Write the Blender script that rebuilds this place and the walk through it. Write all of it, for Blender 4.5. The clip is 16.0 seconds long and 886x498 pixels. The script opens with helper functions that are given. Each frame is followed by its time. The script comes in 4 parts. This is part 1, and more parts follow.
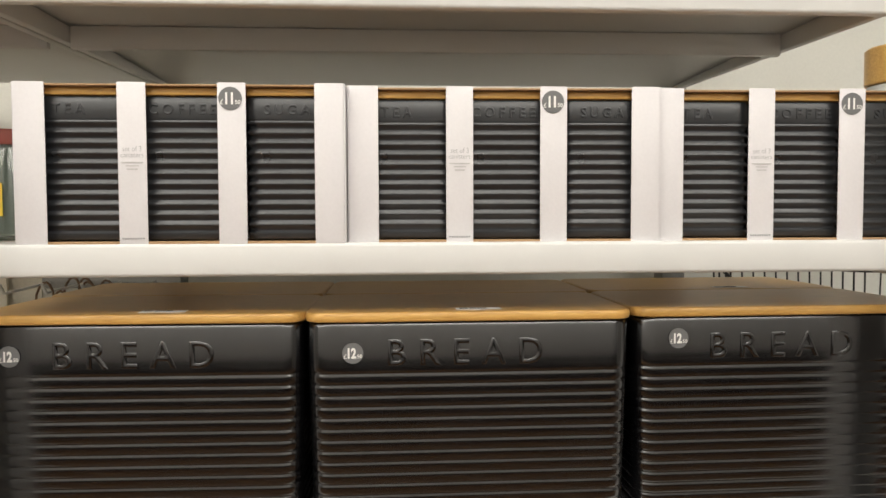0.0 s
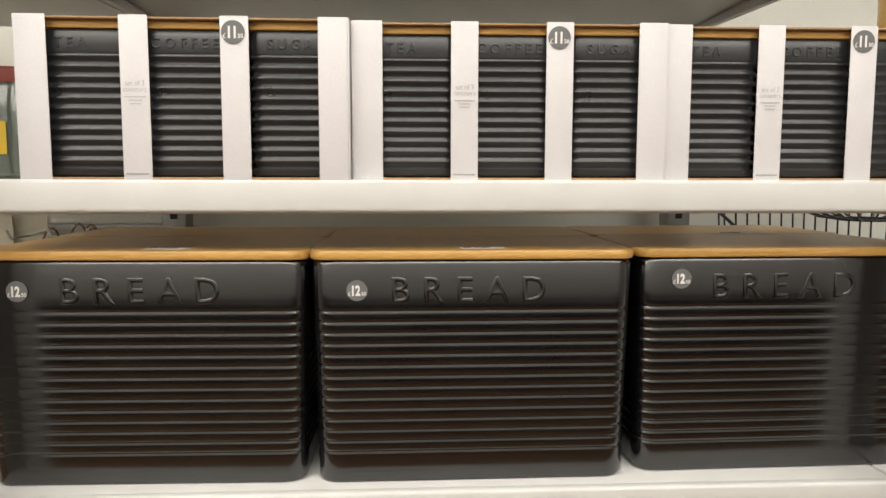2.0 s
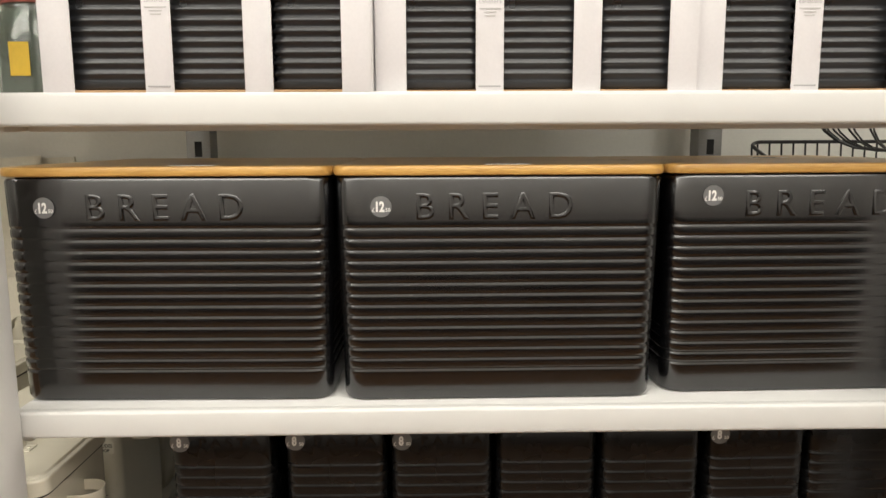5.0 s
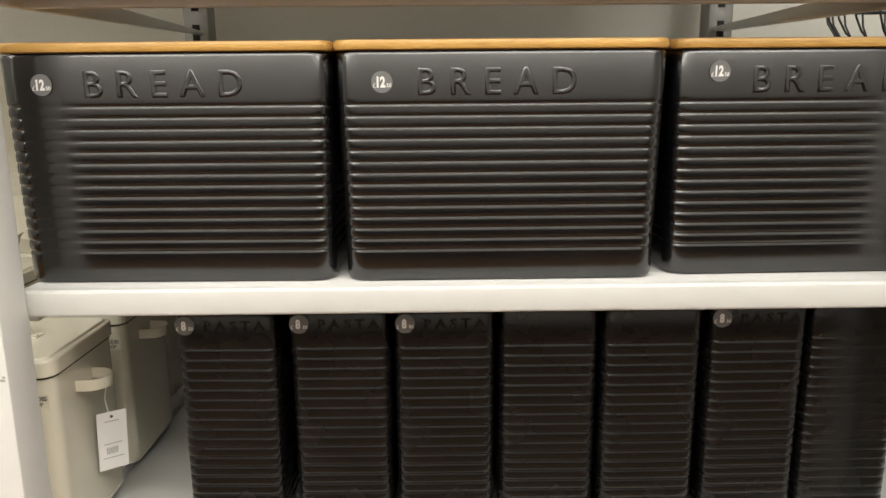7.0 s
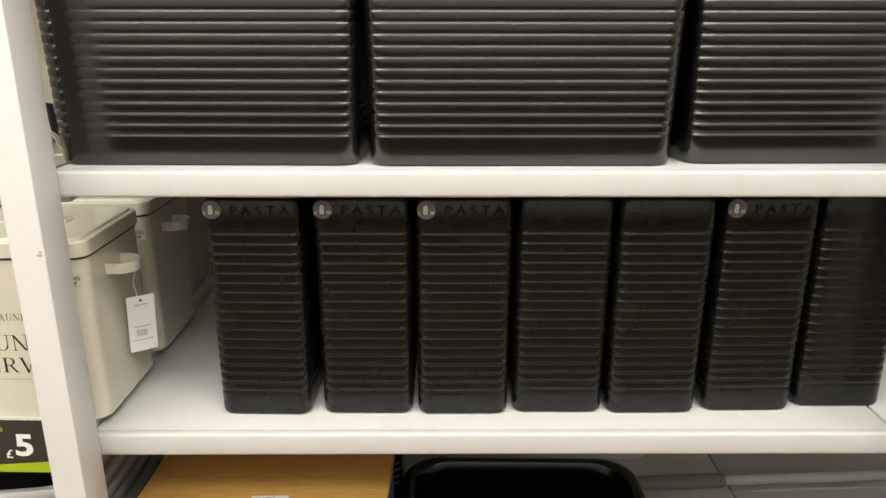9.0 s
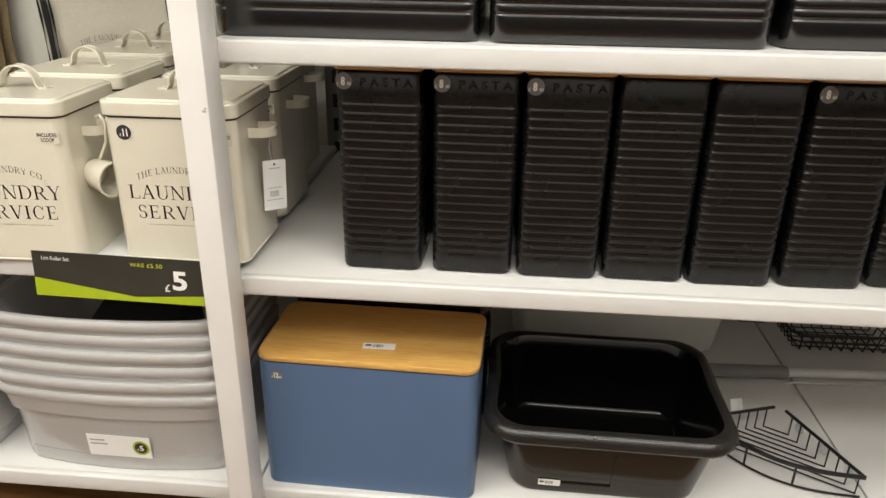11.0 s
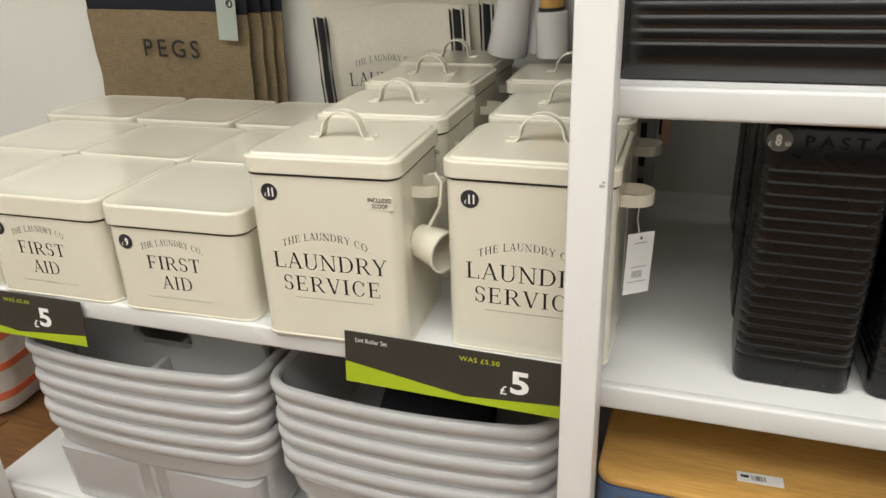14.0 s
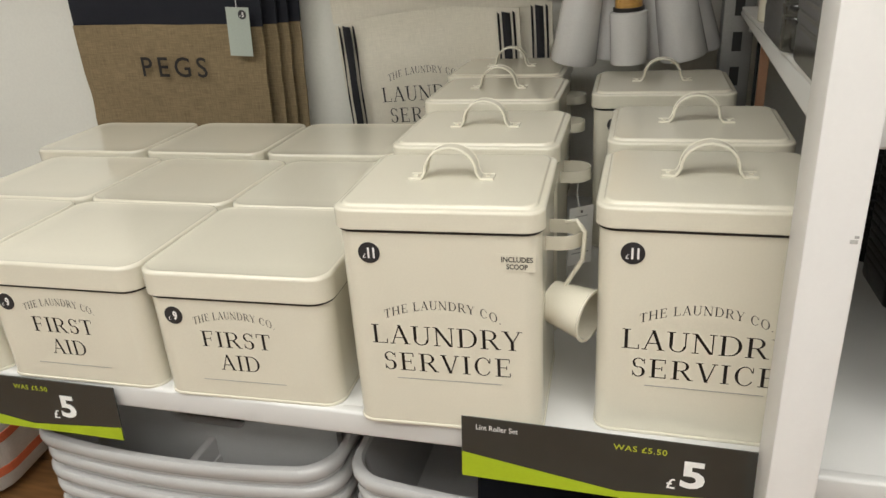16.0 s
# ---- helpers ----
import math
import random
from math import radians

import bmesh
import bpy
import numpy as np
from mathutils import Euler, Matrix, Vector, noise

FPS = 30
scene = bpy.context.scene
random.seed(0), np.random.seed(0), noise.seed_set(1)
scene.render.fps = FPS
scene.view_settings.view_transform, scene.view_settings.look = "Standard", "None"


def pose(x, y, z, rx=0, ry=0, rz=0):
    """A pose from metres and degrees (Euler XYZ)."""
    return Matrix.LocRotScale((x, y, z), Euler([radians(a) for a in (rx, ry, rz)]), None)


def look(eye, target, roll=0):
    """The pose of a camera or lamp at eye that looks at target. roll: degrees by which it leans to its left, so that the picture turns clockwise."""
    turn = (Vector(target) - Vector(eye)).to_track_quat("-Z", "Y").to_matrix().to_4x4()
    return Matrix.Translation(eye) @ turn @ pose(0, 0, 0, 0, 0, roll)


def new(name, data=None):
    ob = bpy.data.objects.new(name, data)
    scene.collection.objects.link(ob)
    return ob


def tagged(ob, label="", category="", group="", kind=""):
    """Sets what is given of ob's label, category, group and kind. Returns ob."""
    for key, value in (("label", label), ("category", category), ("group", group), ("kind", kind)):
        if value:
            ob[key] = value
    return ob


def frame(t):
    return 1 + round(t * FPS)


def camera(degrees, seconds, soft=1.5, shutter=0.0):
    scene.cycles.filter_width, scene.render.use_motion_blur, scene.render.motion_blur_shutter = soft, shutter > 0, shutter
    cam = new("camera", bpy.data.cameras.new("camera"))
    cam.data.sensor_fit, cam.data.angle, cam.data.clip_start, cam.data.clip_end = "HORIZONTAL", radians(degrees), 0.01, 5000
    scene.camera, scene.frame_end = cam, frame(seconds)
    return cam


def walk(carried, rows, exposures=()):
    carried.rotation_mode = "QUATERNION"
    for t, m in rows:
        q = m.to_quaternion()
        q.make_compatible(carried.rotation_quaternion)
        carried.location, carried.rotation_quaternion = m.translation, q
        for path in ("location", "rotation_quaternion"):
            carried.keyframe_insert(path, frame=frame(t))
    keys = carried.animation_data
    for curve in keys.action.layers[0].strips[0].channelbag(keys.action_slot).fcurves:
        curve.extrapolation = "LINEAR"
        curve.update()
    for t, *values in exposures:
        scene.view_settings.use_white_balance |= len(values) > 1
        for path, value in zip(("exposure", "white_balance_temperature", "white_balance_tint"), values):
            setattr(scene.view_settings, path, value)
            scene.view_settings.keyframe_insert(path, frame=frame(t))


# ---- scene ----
cam = camera(62.8, 16.0)
PATH = [
    (0, (0.0212, 0.0374, 1.209), (0.1419, 2.0315, 1.121), -0.2),
    (0.5, (0.0222, 0.0383, 1.201), (0.1389, 2.0316, 1.09), -0.2),
    (1, (0.0222, 0.0373, 1.2), (0.1388, 2.0286, 1.056), -0.1),
    (1.5, (0.0222, 0.0363, 1.196), (0.1327, 2.0258, 1.028), 0.0),
    (2, (0.0221, 0.0353, 1.184), (0.1286, 2.023, 0.99), 0.1),
    (2.5, (0.0252, 0.0372, 1.169), (0.1175, 2.0213, 0.933), 0.1),
    (3, (0.0253, 0.0422, 1.161), (0.1056, 2.0227, 0.894), 0.1),
    (3.5, (0.0224, 0.0453, 1.16), (0.1016, 2.0218, 0.866), 0.2),
    (4, (0.0215, 0.0473, 1.147), (0.0877, 2.0252, 0.855), 0.1),
    (6.5, (0.0259, 0.0282, 1.083), (0.0418, 1.9987, 0.742), -0.5),
    (7, (0.026, 0.0302, 1.045), (0.0455, 1.9886, 0.637), -0.5),
    (7.5, (0.026, 0.0302, 1.033), (0.0522, 1.9803, 0.589), -0.5),
    (8, (0.025, 0.0302, 1.022), (0.05, 1.9724, 0.543), -0.3),
    (10.5, (-0.0421, -0.0977, 0.97), (-0.114, 1.7514, 0.212), 1.0),
    (11, (-0.053, -0.1274, 0.963), (-0.2005, 1.7071, 0.179), 0.9),
    (11.5, (-0.0747, -0.1487, 0.965), (-0.3108, 1.6666, 0.16), 0.7),
    (12, (-0.1168, -0.1524, 0.969), (-0.4367, 1.6405, 0.143), 0.5),
    (12.5, (-0.1632, -0.1309, 0.976), (-0.597, 1.6346, 0.144), -0.2),
    (13, (-0.2235, -0.077, 0.965), (-0.7399, 1.6711, 0.141), -0.7),
    (13.5, (-0.2957, 0.0153, 0.974), (-0.8684, 1.7521, 0.164), -1.5),
    (14, (-0.3561, 0.0972, 0.981), (-0.9611, 1.8281, 0.182), -2.2),
    (14.5, (-0.4095, 0.1509, 0.982), (-1.0264, 1.8802, 0.189), -3.1),
    (15, (-0.4614, 0.1866, 0.977), (-1.053, 1.926, 0.187), -3.4),
    (15.5, (-0.5165, 0.2153, 0.98), (-1.0607, 1.9683, 0.185), -3.5),
    (16, (-0.5713, 0.2211, 0.979), (-1.0884, 1.9782, 0.177), -3.8),
]
walk(cam, [(t, look(eye, target, roll)) for t, eye, target, roll in PATH],
     [(0.0, -0.17, 6400, 8), (4.0, -0.06, 6480, 8), (7.0, 0.14, 6400, 7), (8.0, 0.16, 6350, 6), (10.5, 0.10, 6400, 8), (12.5, 0.05, 6280, 8), (14.0, -0.06, 6120, 7), (16.0, -0.16, 6120, 7)])

# ---- light ----
world = bpy.data.worlds.new("shop_air")
scene.world = world
world.use_nodes = True
world.node_tree.nodes["Background"].inputs[0].default_value = (1.0, 0.97, 0.92, 1)
world.node_tree.nodes["Background"].inputs[1].default_value = 0.05
LAMP_W, LAMP_COLOUR = 9.6, (1.0, 0.945, 0.868)


# ---- materials ----
def nodes_of(name):
    m = bpy.data.materials.new(name)
    m.use_nodes = True
    nt = m.node_tree
    return m, nt, nt.nodes["Principled BSDF"]


def add(nt, kind, **values):
    n = nt.nodes.new(kind)
    for k, v in values.items():
        n.inputs[k].default_value = v
    return n


def surface(name, colour, rough=0.5, metal=0.0, vary=0.06, scale=14.0, bump=0.0, bump_scale=300.0, stretch=(1, 1, 1), coat=0.0, spread=0.1, spec=0.5, trans=0.0, per_object=0.0):
    """Two scales of colour and gloss variation with fine relief."""
    m, nt, b = nodes_of(name)
    co = nt.nodes.new("ShaderNodeTexCoord")
    mp = nt.nodes.new("ShaderNodeMapping")
    mp.inputs["Scale"].default_value = stretch
    nt.links.new(co.outputs["Object"], mp.inputs[0])
    big = add(nt, "ShaderNodeTexNoise", Scale=scale, Detail=4.0)
    fine = add(nt, "ShaderNodeTexNoise", Scale=bump_scale, Detail=2.0)
    nt.links.new(mp.outputs[0], big.inputs["Vector"])
    nt.links.new(mp.outputs[0], fine.inputs["Vector"])
    both = nt.nodes.new("ShaderNodeMath")
    both.operation = "ADD"
    nt.links.new(big.outputs[0], both.inputs[0])
    nt.links.new(fine.outputs[0], both.inputs[1])
    rng = add(nt, "ShaderNodeMapRange")
    rng.inputs["From Min"].default_value, rng.inputs["From Max"].default_value = 0.6, 1.4
    rng.inputs["To Min"].default_value, rng.inputs["To Max"].default_value = 1 - vary, 1 + vary
    nt.links.new(both.outputs[0], rng.inputs["Value"])
    hsv = add(nt, "ShaderNodeHueSaturation", Color=(*colour, 1))
    if per_object:
        info = nt.nodes.new("ShaderNodeObjectInfo")
        r2 = add(nt, "ShaderNodeMapRange")
        r2.inputs["To Min"].default_value, r2.inputs["To Max"].default_value = 1 - per_object, 1 + per_object
        nt.links.new(info.outputs["Random"], r2.inputs["Value"])
        mul = nt.nodes.new("ShaderNodeMath")
        mul.operation = "MULTIPLY"
        nt.links.new(rng.outputs[0], mul.inputs[0])
        nt.links.new(r2.outputs[0], mul.inputs[1])
        nt.links.new(mul.outputs[0], hsv.inputs["Value"])
    else:
        nt.links.new(rng.outputs[0], hsv.inputs["Value"])
    nt.links.new(hsv.outputs[0], b.inputs["Base Color"])
    rr = add(nt, "ShaderNodeMapRange")
    rr.inputs["From Min"].default_value, rr.inputs["From Max"].default_value = 0.3, 0.7
    rr.inputs["To Min"].default_value, rr.inputs["To Max"].default_value = max(0.02, rough * (1 - spread)), min(1, rough * (1 + spread))
    nt.links.new(big.outputs[0], rr.inputs["Value"])
    nt.links.new(rr.outputs[0], b.inputs["Roughness"])
    b.inputs["Metallic"].default_value = metal
    b.inputs["Coat Weight"].default_value = coat
    b.inputs["Coat Roughness"].default_value = 0.12
    b.inputs["Specular IOR Level"].default_value = spec
    b.inputs["Transmission Weight"].default_value = trans
    if bump:
        bp = add(nt, "ShaderNodeBump", Strength=bump, Distance=0.001)
        nt.links.new(fine.outputs[0], bp.inputs["Height"])
        nt.links.new(bp.outputs[0], b.inputs["Normal"])
    return m


def wood(name, light, dark, along=(1, 14, 14), bands=26.0, rough=0.30, per_object=0.0, knots=0.25):
    """Strips of grain along one axis."""
    m, nt, b = nodes_of(name)
    co = nt.nodes.new("ShaderNodeTexCoord")
    mp = nt.nodes.new("ShaderNodeMapping")
    mp.inputs["Scale"].default_value = along
    nt.links.new(co.outputs["Object"], mp.inputs[0])
    grain = add(nt, "ShaderNodeTexNoise", Scale=bands, Detail=6.0, Distortion=0.6)
    nt.links.new(mp.outputs[0], grain.inputs["Vector"])
    blot = add(nt, "ShaderNodeTexNoise", Scale=9.0, Detail=3.0)
    nt.links.new(co.outputs["Object"], blot.inputs["Vector"])
    mix = nt.nodes.new("ShaderNodeMath")
    mix.operation = "MULTIPLY_ADD"
    mix.inputs[1].default_value = knots
    nt.links.new(blot.outputs[0], mix.inputs[0])
    nt.links.new(grain.outputs[0], mix.inputs[2])
    last = mix.outputs[0]
    if per_object:
        info = nt.nodes.new("ShaderNodeObjectInfo")
        ma = nt.nodes.new("ShaderNodeMath")
        ma.operation = "MULTIPLY_ADD"
        ma.inputs[1].default_value = per_object
        nt.links.new(info.outputs["Random"], ma.inputs[0])
        nt.links.new(last, ma.inputs[2])
        last = ma.outputs[0]
    ramp = nt.nodes.new("ShaderNodeValToRGB")
    ramp.color_ramp.elements[0].position, ramp.color_ramp.elements[1].position = 0.38, 0.82 + per_object
    ramp.color_ramp.elements[0].color, ramp.color_ramp.elements[1].color = (*dark, 1), (*light, 1)
    nt.links.new(last, ramp.inputs[0])
    nt.links.new(ramp.outputs[0], b.inputs["Base Color"])
    b.inputs["Roughness"].default_value = rough
    bp = add(nt, "ShaderNodeBump", Strength=0.12, Distance=0.001)
    nt.links.new(grain.outputs[0], bp.inputs["Height"])
    nt.links.new(bp.outputs[0], b.inputs["Normal"])
    return m


def weave(name, colour, count=420.0, vary=0.35, rough=0.9):
    """Woven cloth: crossing threads with slubs."""
    m, nt, b = nodes_of(name)
    co = nt.nodes.new("ShaderNodeTexCoord")
    outs = []
    for s in ((1, 1, 18), (18, 1, 1)):
        mp = nt.nodes.new("ShaderNodeMapping")
        mp.inputs["Scale"].default_value = s
        nt.links.new(co.outputs["Object"], mp.inputs[0])
        n = add(nt, "ShaderNodeTexNoise", Scale=count / 12, Detail=3.0)
        nt.links.new(mp.outputs[0], n.inputs["Vector"])
        outs.append(n.outputs[0])
    ad = nt.nodes.new("ShaderNodeMath")
    ad.operation = "ADD"
    nt.links.new(outs[0], ad.inputs[0])
    nt.links.new(outs[1], ad.inputs[1])
    rng = add(nt, "ShaderNodeMapRange")
    rng.inputs["From Min"].default_value, rng.inputs["From Max"].default_value = 0.65, 1.35
    rng.inputs["To Min"].default_value, rng.inputs["To Max"].default_value = 1 - vary, 1 + vary
    nt.links.new(ad.outputs[0], rng.inputs["Value"])
    hsv = add(nt, "ShaderNodeHueSaturation", Color=(*colour, 1))
    nt.links.new(rng.outputs[0], hsv.inputs["Value"])
    nt.links.new(hsv.outputs[0], b.inputs["Base Color"])
    b.inputs["Roughness"].default_value = rough
    bp = add(nt, "ShaderNodeBump", Strength=0.4, Distance=0.001)
    nt.links.new(ad.outputs[0], bp.inputs["Height"])
    nt.links.new(bp.outputs[0], b.inputs["Normal"])
    return m


WHITE_STEEL = surface("white_powder_coat", (0.66, 0.655, 0.635), 0.42, vary=0.03, bump=0.05, bump_scale=900)
WHITE_TUBE = surface("white_painted_upright", (0.84, 0.83, 0.81), 0.36, vary=0.012, scale=22, bump=0.05)
SCUFF_GREY = surface("scuff_grey", (0.42, 0.41, 0.39), 0.6, vary=0.3, scale=400)
POST_STEEL = surface("grey_slotted_steel", (0.30, 0.30, 0.29), 0.4, metal=0.6, vary=0.1)
SLOT_BLACK = surface("slot_dark", (0.015, 0.015, 0.015), 0.8)
WALL_PAINT = surface("pale_wall_paint", (0.70, 0.692, 0.632), 0.75, vary=0.04, scale=3, bump=0.1, bump_scale=160)
# Pale and dark surfaces for the unseen side that the black tins mirror.
PALE_REFLECTOR = surface("pale_reflector", (0.80, 0.79, 0.77), 0.7, vary=0.05, scale=2)
DARK_REFLECTOR = surface("dark_reflector", (0.025, 0.025, 0.027), 0.85, vary=0.1, scale=3)
SHOP_WALL = surface("shop_wall_paint", (0.36, 0.35, 0.33), 0.8, vary=0.06, scale=2)
CEILING_TILE = surface("ceiling_tile", (0.75, 0.74, 0.72), 0.9, vary=0.05, scale=40, bump=0.2)
BLACK_TIN = surface("matt_black_tin", (0.0030, 0.0030, 0.0036), 0.21, spec=1.0, vary=0.15, spread=0.12, coat=0.22)
PASTA_TIN = surface("matt_black_pasta_tin", (0.0055, 0.0053, 0.0055), 0.27, spec=0.42, vary=0.15)
CANISTER_TIN = surface("charcoal_tin", (0.018, 0.0195, 0.022), 0.30, spec=0.7, vary=0.12, bump=0.03, bump_scale=1300)
BLUE_TIN = surface("matt_blue_tin", (0.085, 0.145, 0.26), 0.40, vary=0.05, bump=0.05, bump_scale=900)
CREAM_TIN = surface("cream_enamel", (0.69, 0.655, 0.54), 0.17, vary=0.025, scale=8, bump=0.01, bump_scale=500, coat=0.25)
RIM_BLACK = surface("black_rim", (0.01, 0.01, 0.01), 0.6)
BAMBOO = wood("bamboo", (0.66, 0.395, 0.115), (0.49, 0.265, 0.068))
FLOOR_WOOD = wood("floor_laminate", (0.235, 0.115, 0.040), (0.078, 0.035, 0.012), along=(2, 16, 16), bands=5.0, rough=0.35, per_object=0.22)
FLOOR_BASE = surface("floor_underlay", (0.06, 0.035, 0.02), 0.9)
CARD_WHITE = surface("white_card", (0.69, 0.668, 0.678), 0.55, vary=0.03, scale=9, bump=0.05)
CARD_KRAFT = surface("kraft_card_edge", (0.40, 0.25, 0.13), 0.8, vary=0.15)
INK_GREY = surface("grey_ink", (0.30, 0.30, 0.30), 0.6)
INK_CHARCOAL = surface("charcoal_ink", (0.06, 0.058, 0.056), 0.5)
INK_BLACK = surface("black_ink", (0.012, 0.011, 0.012), 0.45)
STICKER_GREY = surface("grey_price_sticker", (0.15, 0.15, 0.15), 0.35)
STICKER_DARK = surface("charcoal_price_sticker", (0.028, 0.028, 0.030), 0.35)
PAPER = surface("white_paper_label", (0.80, 0.79, 0.77), 0.5, vary=0.02)
PRINT_WHITE = surface("white_print", (0.82, 0.81, 0.78), 0.5)
GREY_PLASTIC = surface("light_grey_plastic", (0.45, 0.445, 0.435), 0.15, vary=0.03, scale=6, bump=0.01, coat=0.5)
BLACK_PLASTIC = surface("glossy_black_plastic", (0.003, 0.003, 0.003), 0.13, spec=0.4, vary=0.1)
# Black plastic; its brown is the floor's reflection put into the base colour.
FLOOR_TINTED_PLASTIC = surface("black_plastic_floor_tint", (0.018, 0.013, 0.007), 0.15, spec=0.36, vary=0.10)
RIM_PLASTIC = surface("charcoal_plastic_rim", (0.016, 0.015, 0.014), 0.24, spec=0.5, vary=0.1)
WIRE_BLACK = surface("black_coated_wire", (0.012, 0.012, 0.012), 0.35)
HESSIAN = weave("hessian_jute", (0.21, 0.157, 0.085))
NAVY_CLOTH = weave("navy_cloth", (0.007, 0.008, 0.014), vary=0.2)
CANVAS = weave("cream_canvas", (0.68, 0.64, 0.54), count=700, vary=0.10)
STRIPE_BLACK = weave("black_woven_stripe", (0.015, 0.015, 0.018), vary=0.2)
GREEN_PRINT = surface("lime_green_print", (0.36, 0.46, 0.015), 0.4)
SIGN_DARK = surface("charcoal_printed_sign", (0.032, 0.034, 0.030), 0.22, vary=0.10, bump=0.05, bump_scale=25, coat=0.7)
LIME_TEXT = surface("lime_text", (0.45, 0.50, 0.02), 0.4)
CLEAR_PLASTIC = surface("milky_plastic", (0.62, 0.63, 0.60), 0.35, vary=0.04)
GREY_GRIP = surface("grey_rubber_grip", (0.19, 0.19, 0.185), 0.6)
PALE_TUBE = surface("pale_metal_tube", (0.55, 0.55, 0.53), 0.35)
SHINY_WHITE = surface("shiny_white_sleeve", (0.69, 0.68, 0.67), 0.2, vary=0.04, coat=0.4)
JAR_GLASS = surface("green_glass", (0.45, 0.52, 0.47), 0.10, trans=0.85)
YELLOW_CARD = surface("yellow_tag", (0.75, 0.50, 0.04), 0.5)
RED_LID = surface("dusty_red_lid", (0.35, 0.10, 0.08), 0.4)
ORANGE_STRIPE = weave("orange_stripe", (0.66, 0.16, 0.07), vary=0.15)
PALE_CLOTH = weave("off_white_cloth", (0.70, 0.67, 0.62), vary=0.12)
CORD_BROWN = surface("brown_cord", (0.16, 0.095, 0.05), 0.8, vary=0.2, scale=60)
COPPER = surface("copper_card", (0.55, 0.30, 0.18), 0.35)
LAMP_GLOW, _nt, _b = nodes_of("lamp_diffuser")
_b.inputs["Emission Color"].default_value = (*LAMP_COLOUR, 1)
_b.inputs["Emission Strength"].default_value = 2.5


# ---- building blocks ----
def link_mesh(name, bm, material, parent=None, label="", smooth=True, at=None):
    me = bpy.data.meshes.new(name)
    bmesh.ops.recalc_face_normals(bm, faces=bm.faces)
    bm.to_mesh(me)
    bm.free()
    if smooth:
        me.shade_smooth()
        me.set_sharp_from_angle(angle=radians(38))
    if material:
        me.materials.append(material)
    ob = new(name, me)
    if parent:
        ob.parent = parent
    if at is not None:
        ob.matrix_basis = at
    if label:
        ob["label"] = label
    return ob


part = link_mesh


def thing(name, label, category, at, group="", kind=""):
    ob = new(name)
    ob.empty_display_size = 0.05
    ob.matrix_basis = at
    return tagged(ob, label, category, group, kind)


def box(x0, x1, y0, y1, z0, z1, bevel=0.0, bm=None, segments=2):
    own = bmesh.new()
    bmesh.ops.create_cube(own, size=1)
    for v in own.verts:
        v.co = Vector((x0 + (x1 - x0) * (v.co.x + 0.5), y0 + (y1 - y0) * (v.co.y + 0.5), z0 + (z1 - z0) * (v.co.z + 0.5)))
    if bevel:
        bmesh.ops.bevel(own, geom=own.edges[:], offset=bevel, segments=segments, affect="EDGES", profile=0.5)
    if bm is None:
        return own
    return join(bm, own)


def join(bm, own):
    tmp = bpy.data.meshes.new("tmp")
    own.to_mesh(tmp)
    own.free()
    bm.from_mesh(tmp)
    bpy.data.meshes.remove(tmp)
    return bm


def rrect(w, d, r, n=5, bow=0.0, sides=6):
    """Points of a rounded rectangle, anticlockwise, with a front that may bow out."""
    pts = []
    corners = ((w / 2 - r, -d / 2 + r, -90), (w / 2 - r, d / 2 - r, 0), (-w / 2 + r, d / 2 - r, 90), (-w / 2 + r, -d / 2 + r, 180))
    for cx, cy, a0 in corners:
        for i in range(n + 1):
            a = radians(a0 + 90 * i / n)
            pts.append((cx + r * math.cos(a), cy + r * math.sin(a)))
    out = []
    for i, p in enumerate(pts):
        q = pts[(i + 1) % len(pts)]
        out.append(p)
        gap = math.dist(p, q)
        if i % (n + 1) == n and not bow:
            k = min(0.002 / gap, 0.3) if gap > 1e-6 else 0.0
            out += [(p[0] + (q[0] - p[0]) * k, p[1] + (q[1] - p[1]) * k), (q[0] - (q[0] - p[0]) * k, q[1] - (q[1] - p[1]) * k)]
        if math.dist(p, q) > 2.5 * r * 1.6 / n and bow:
            out += [(p[0] + (q[0] - p[0]) * k / sides, p[1] + (q[1] - p[1]) * k / sides) for k in range(1, sides)]
    if bow:
        out = [(x, y - bow * (1 - (2 * x / w) ** 2) if y < 0 else y) for x, y in out]
    return out


def loft(rings, bm=None, bottom=True, top=True):
    bm = bm or bmesh.new()
    rows = [[bm.verts.new(p) for p in ring] for ring in rings]
    for a, b in zip(rows, rows[1:]):
        for i in range(len(a)):
            j = (i + 1) % len(a)
            bm.faces.new((a[i], a[j], b[j], b[i]))
    if bottom:
        bm.faces.new(rows[0][::-1])
    if top:
        bm.faces.new(rows[-1])
    return bm


def slab(w, d, h, r, edge=0.003, z=0.0):
    """A rounded slab with softened top and bottom edges."""
    rings = []
    for off, zz in ((edge * 1.4, 0), (edge, 0), (edge * 0.3, edge * 0.3), (0, edge), (0, h - edge), (edge * 0.3, h - edge * 0.3), (edge, h), (edge * 1.4, h)):
        rings.append([(x, y, z + zz) for x, y in rrect(w - 2 * off, d - 2 * off, max(r - off, 0.001))])
    return loft(rings)


def lathe(profile, n=24):
    return loft([[(r * math.cos(2 * math.pi * i / n), r * math.sin(2 * math.pi * i / n), z) for i in range(n)] for r, z in profile])


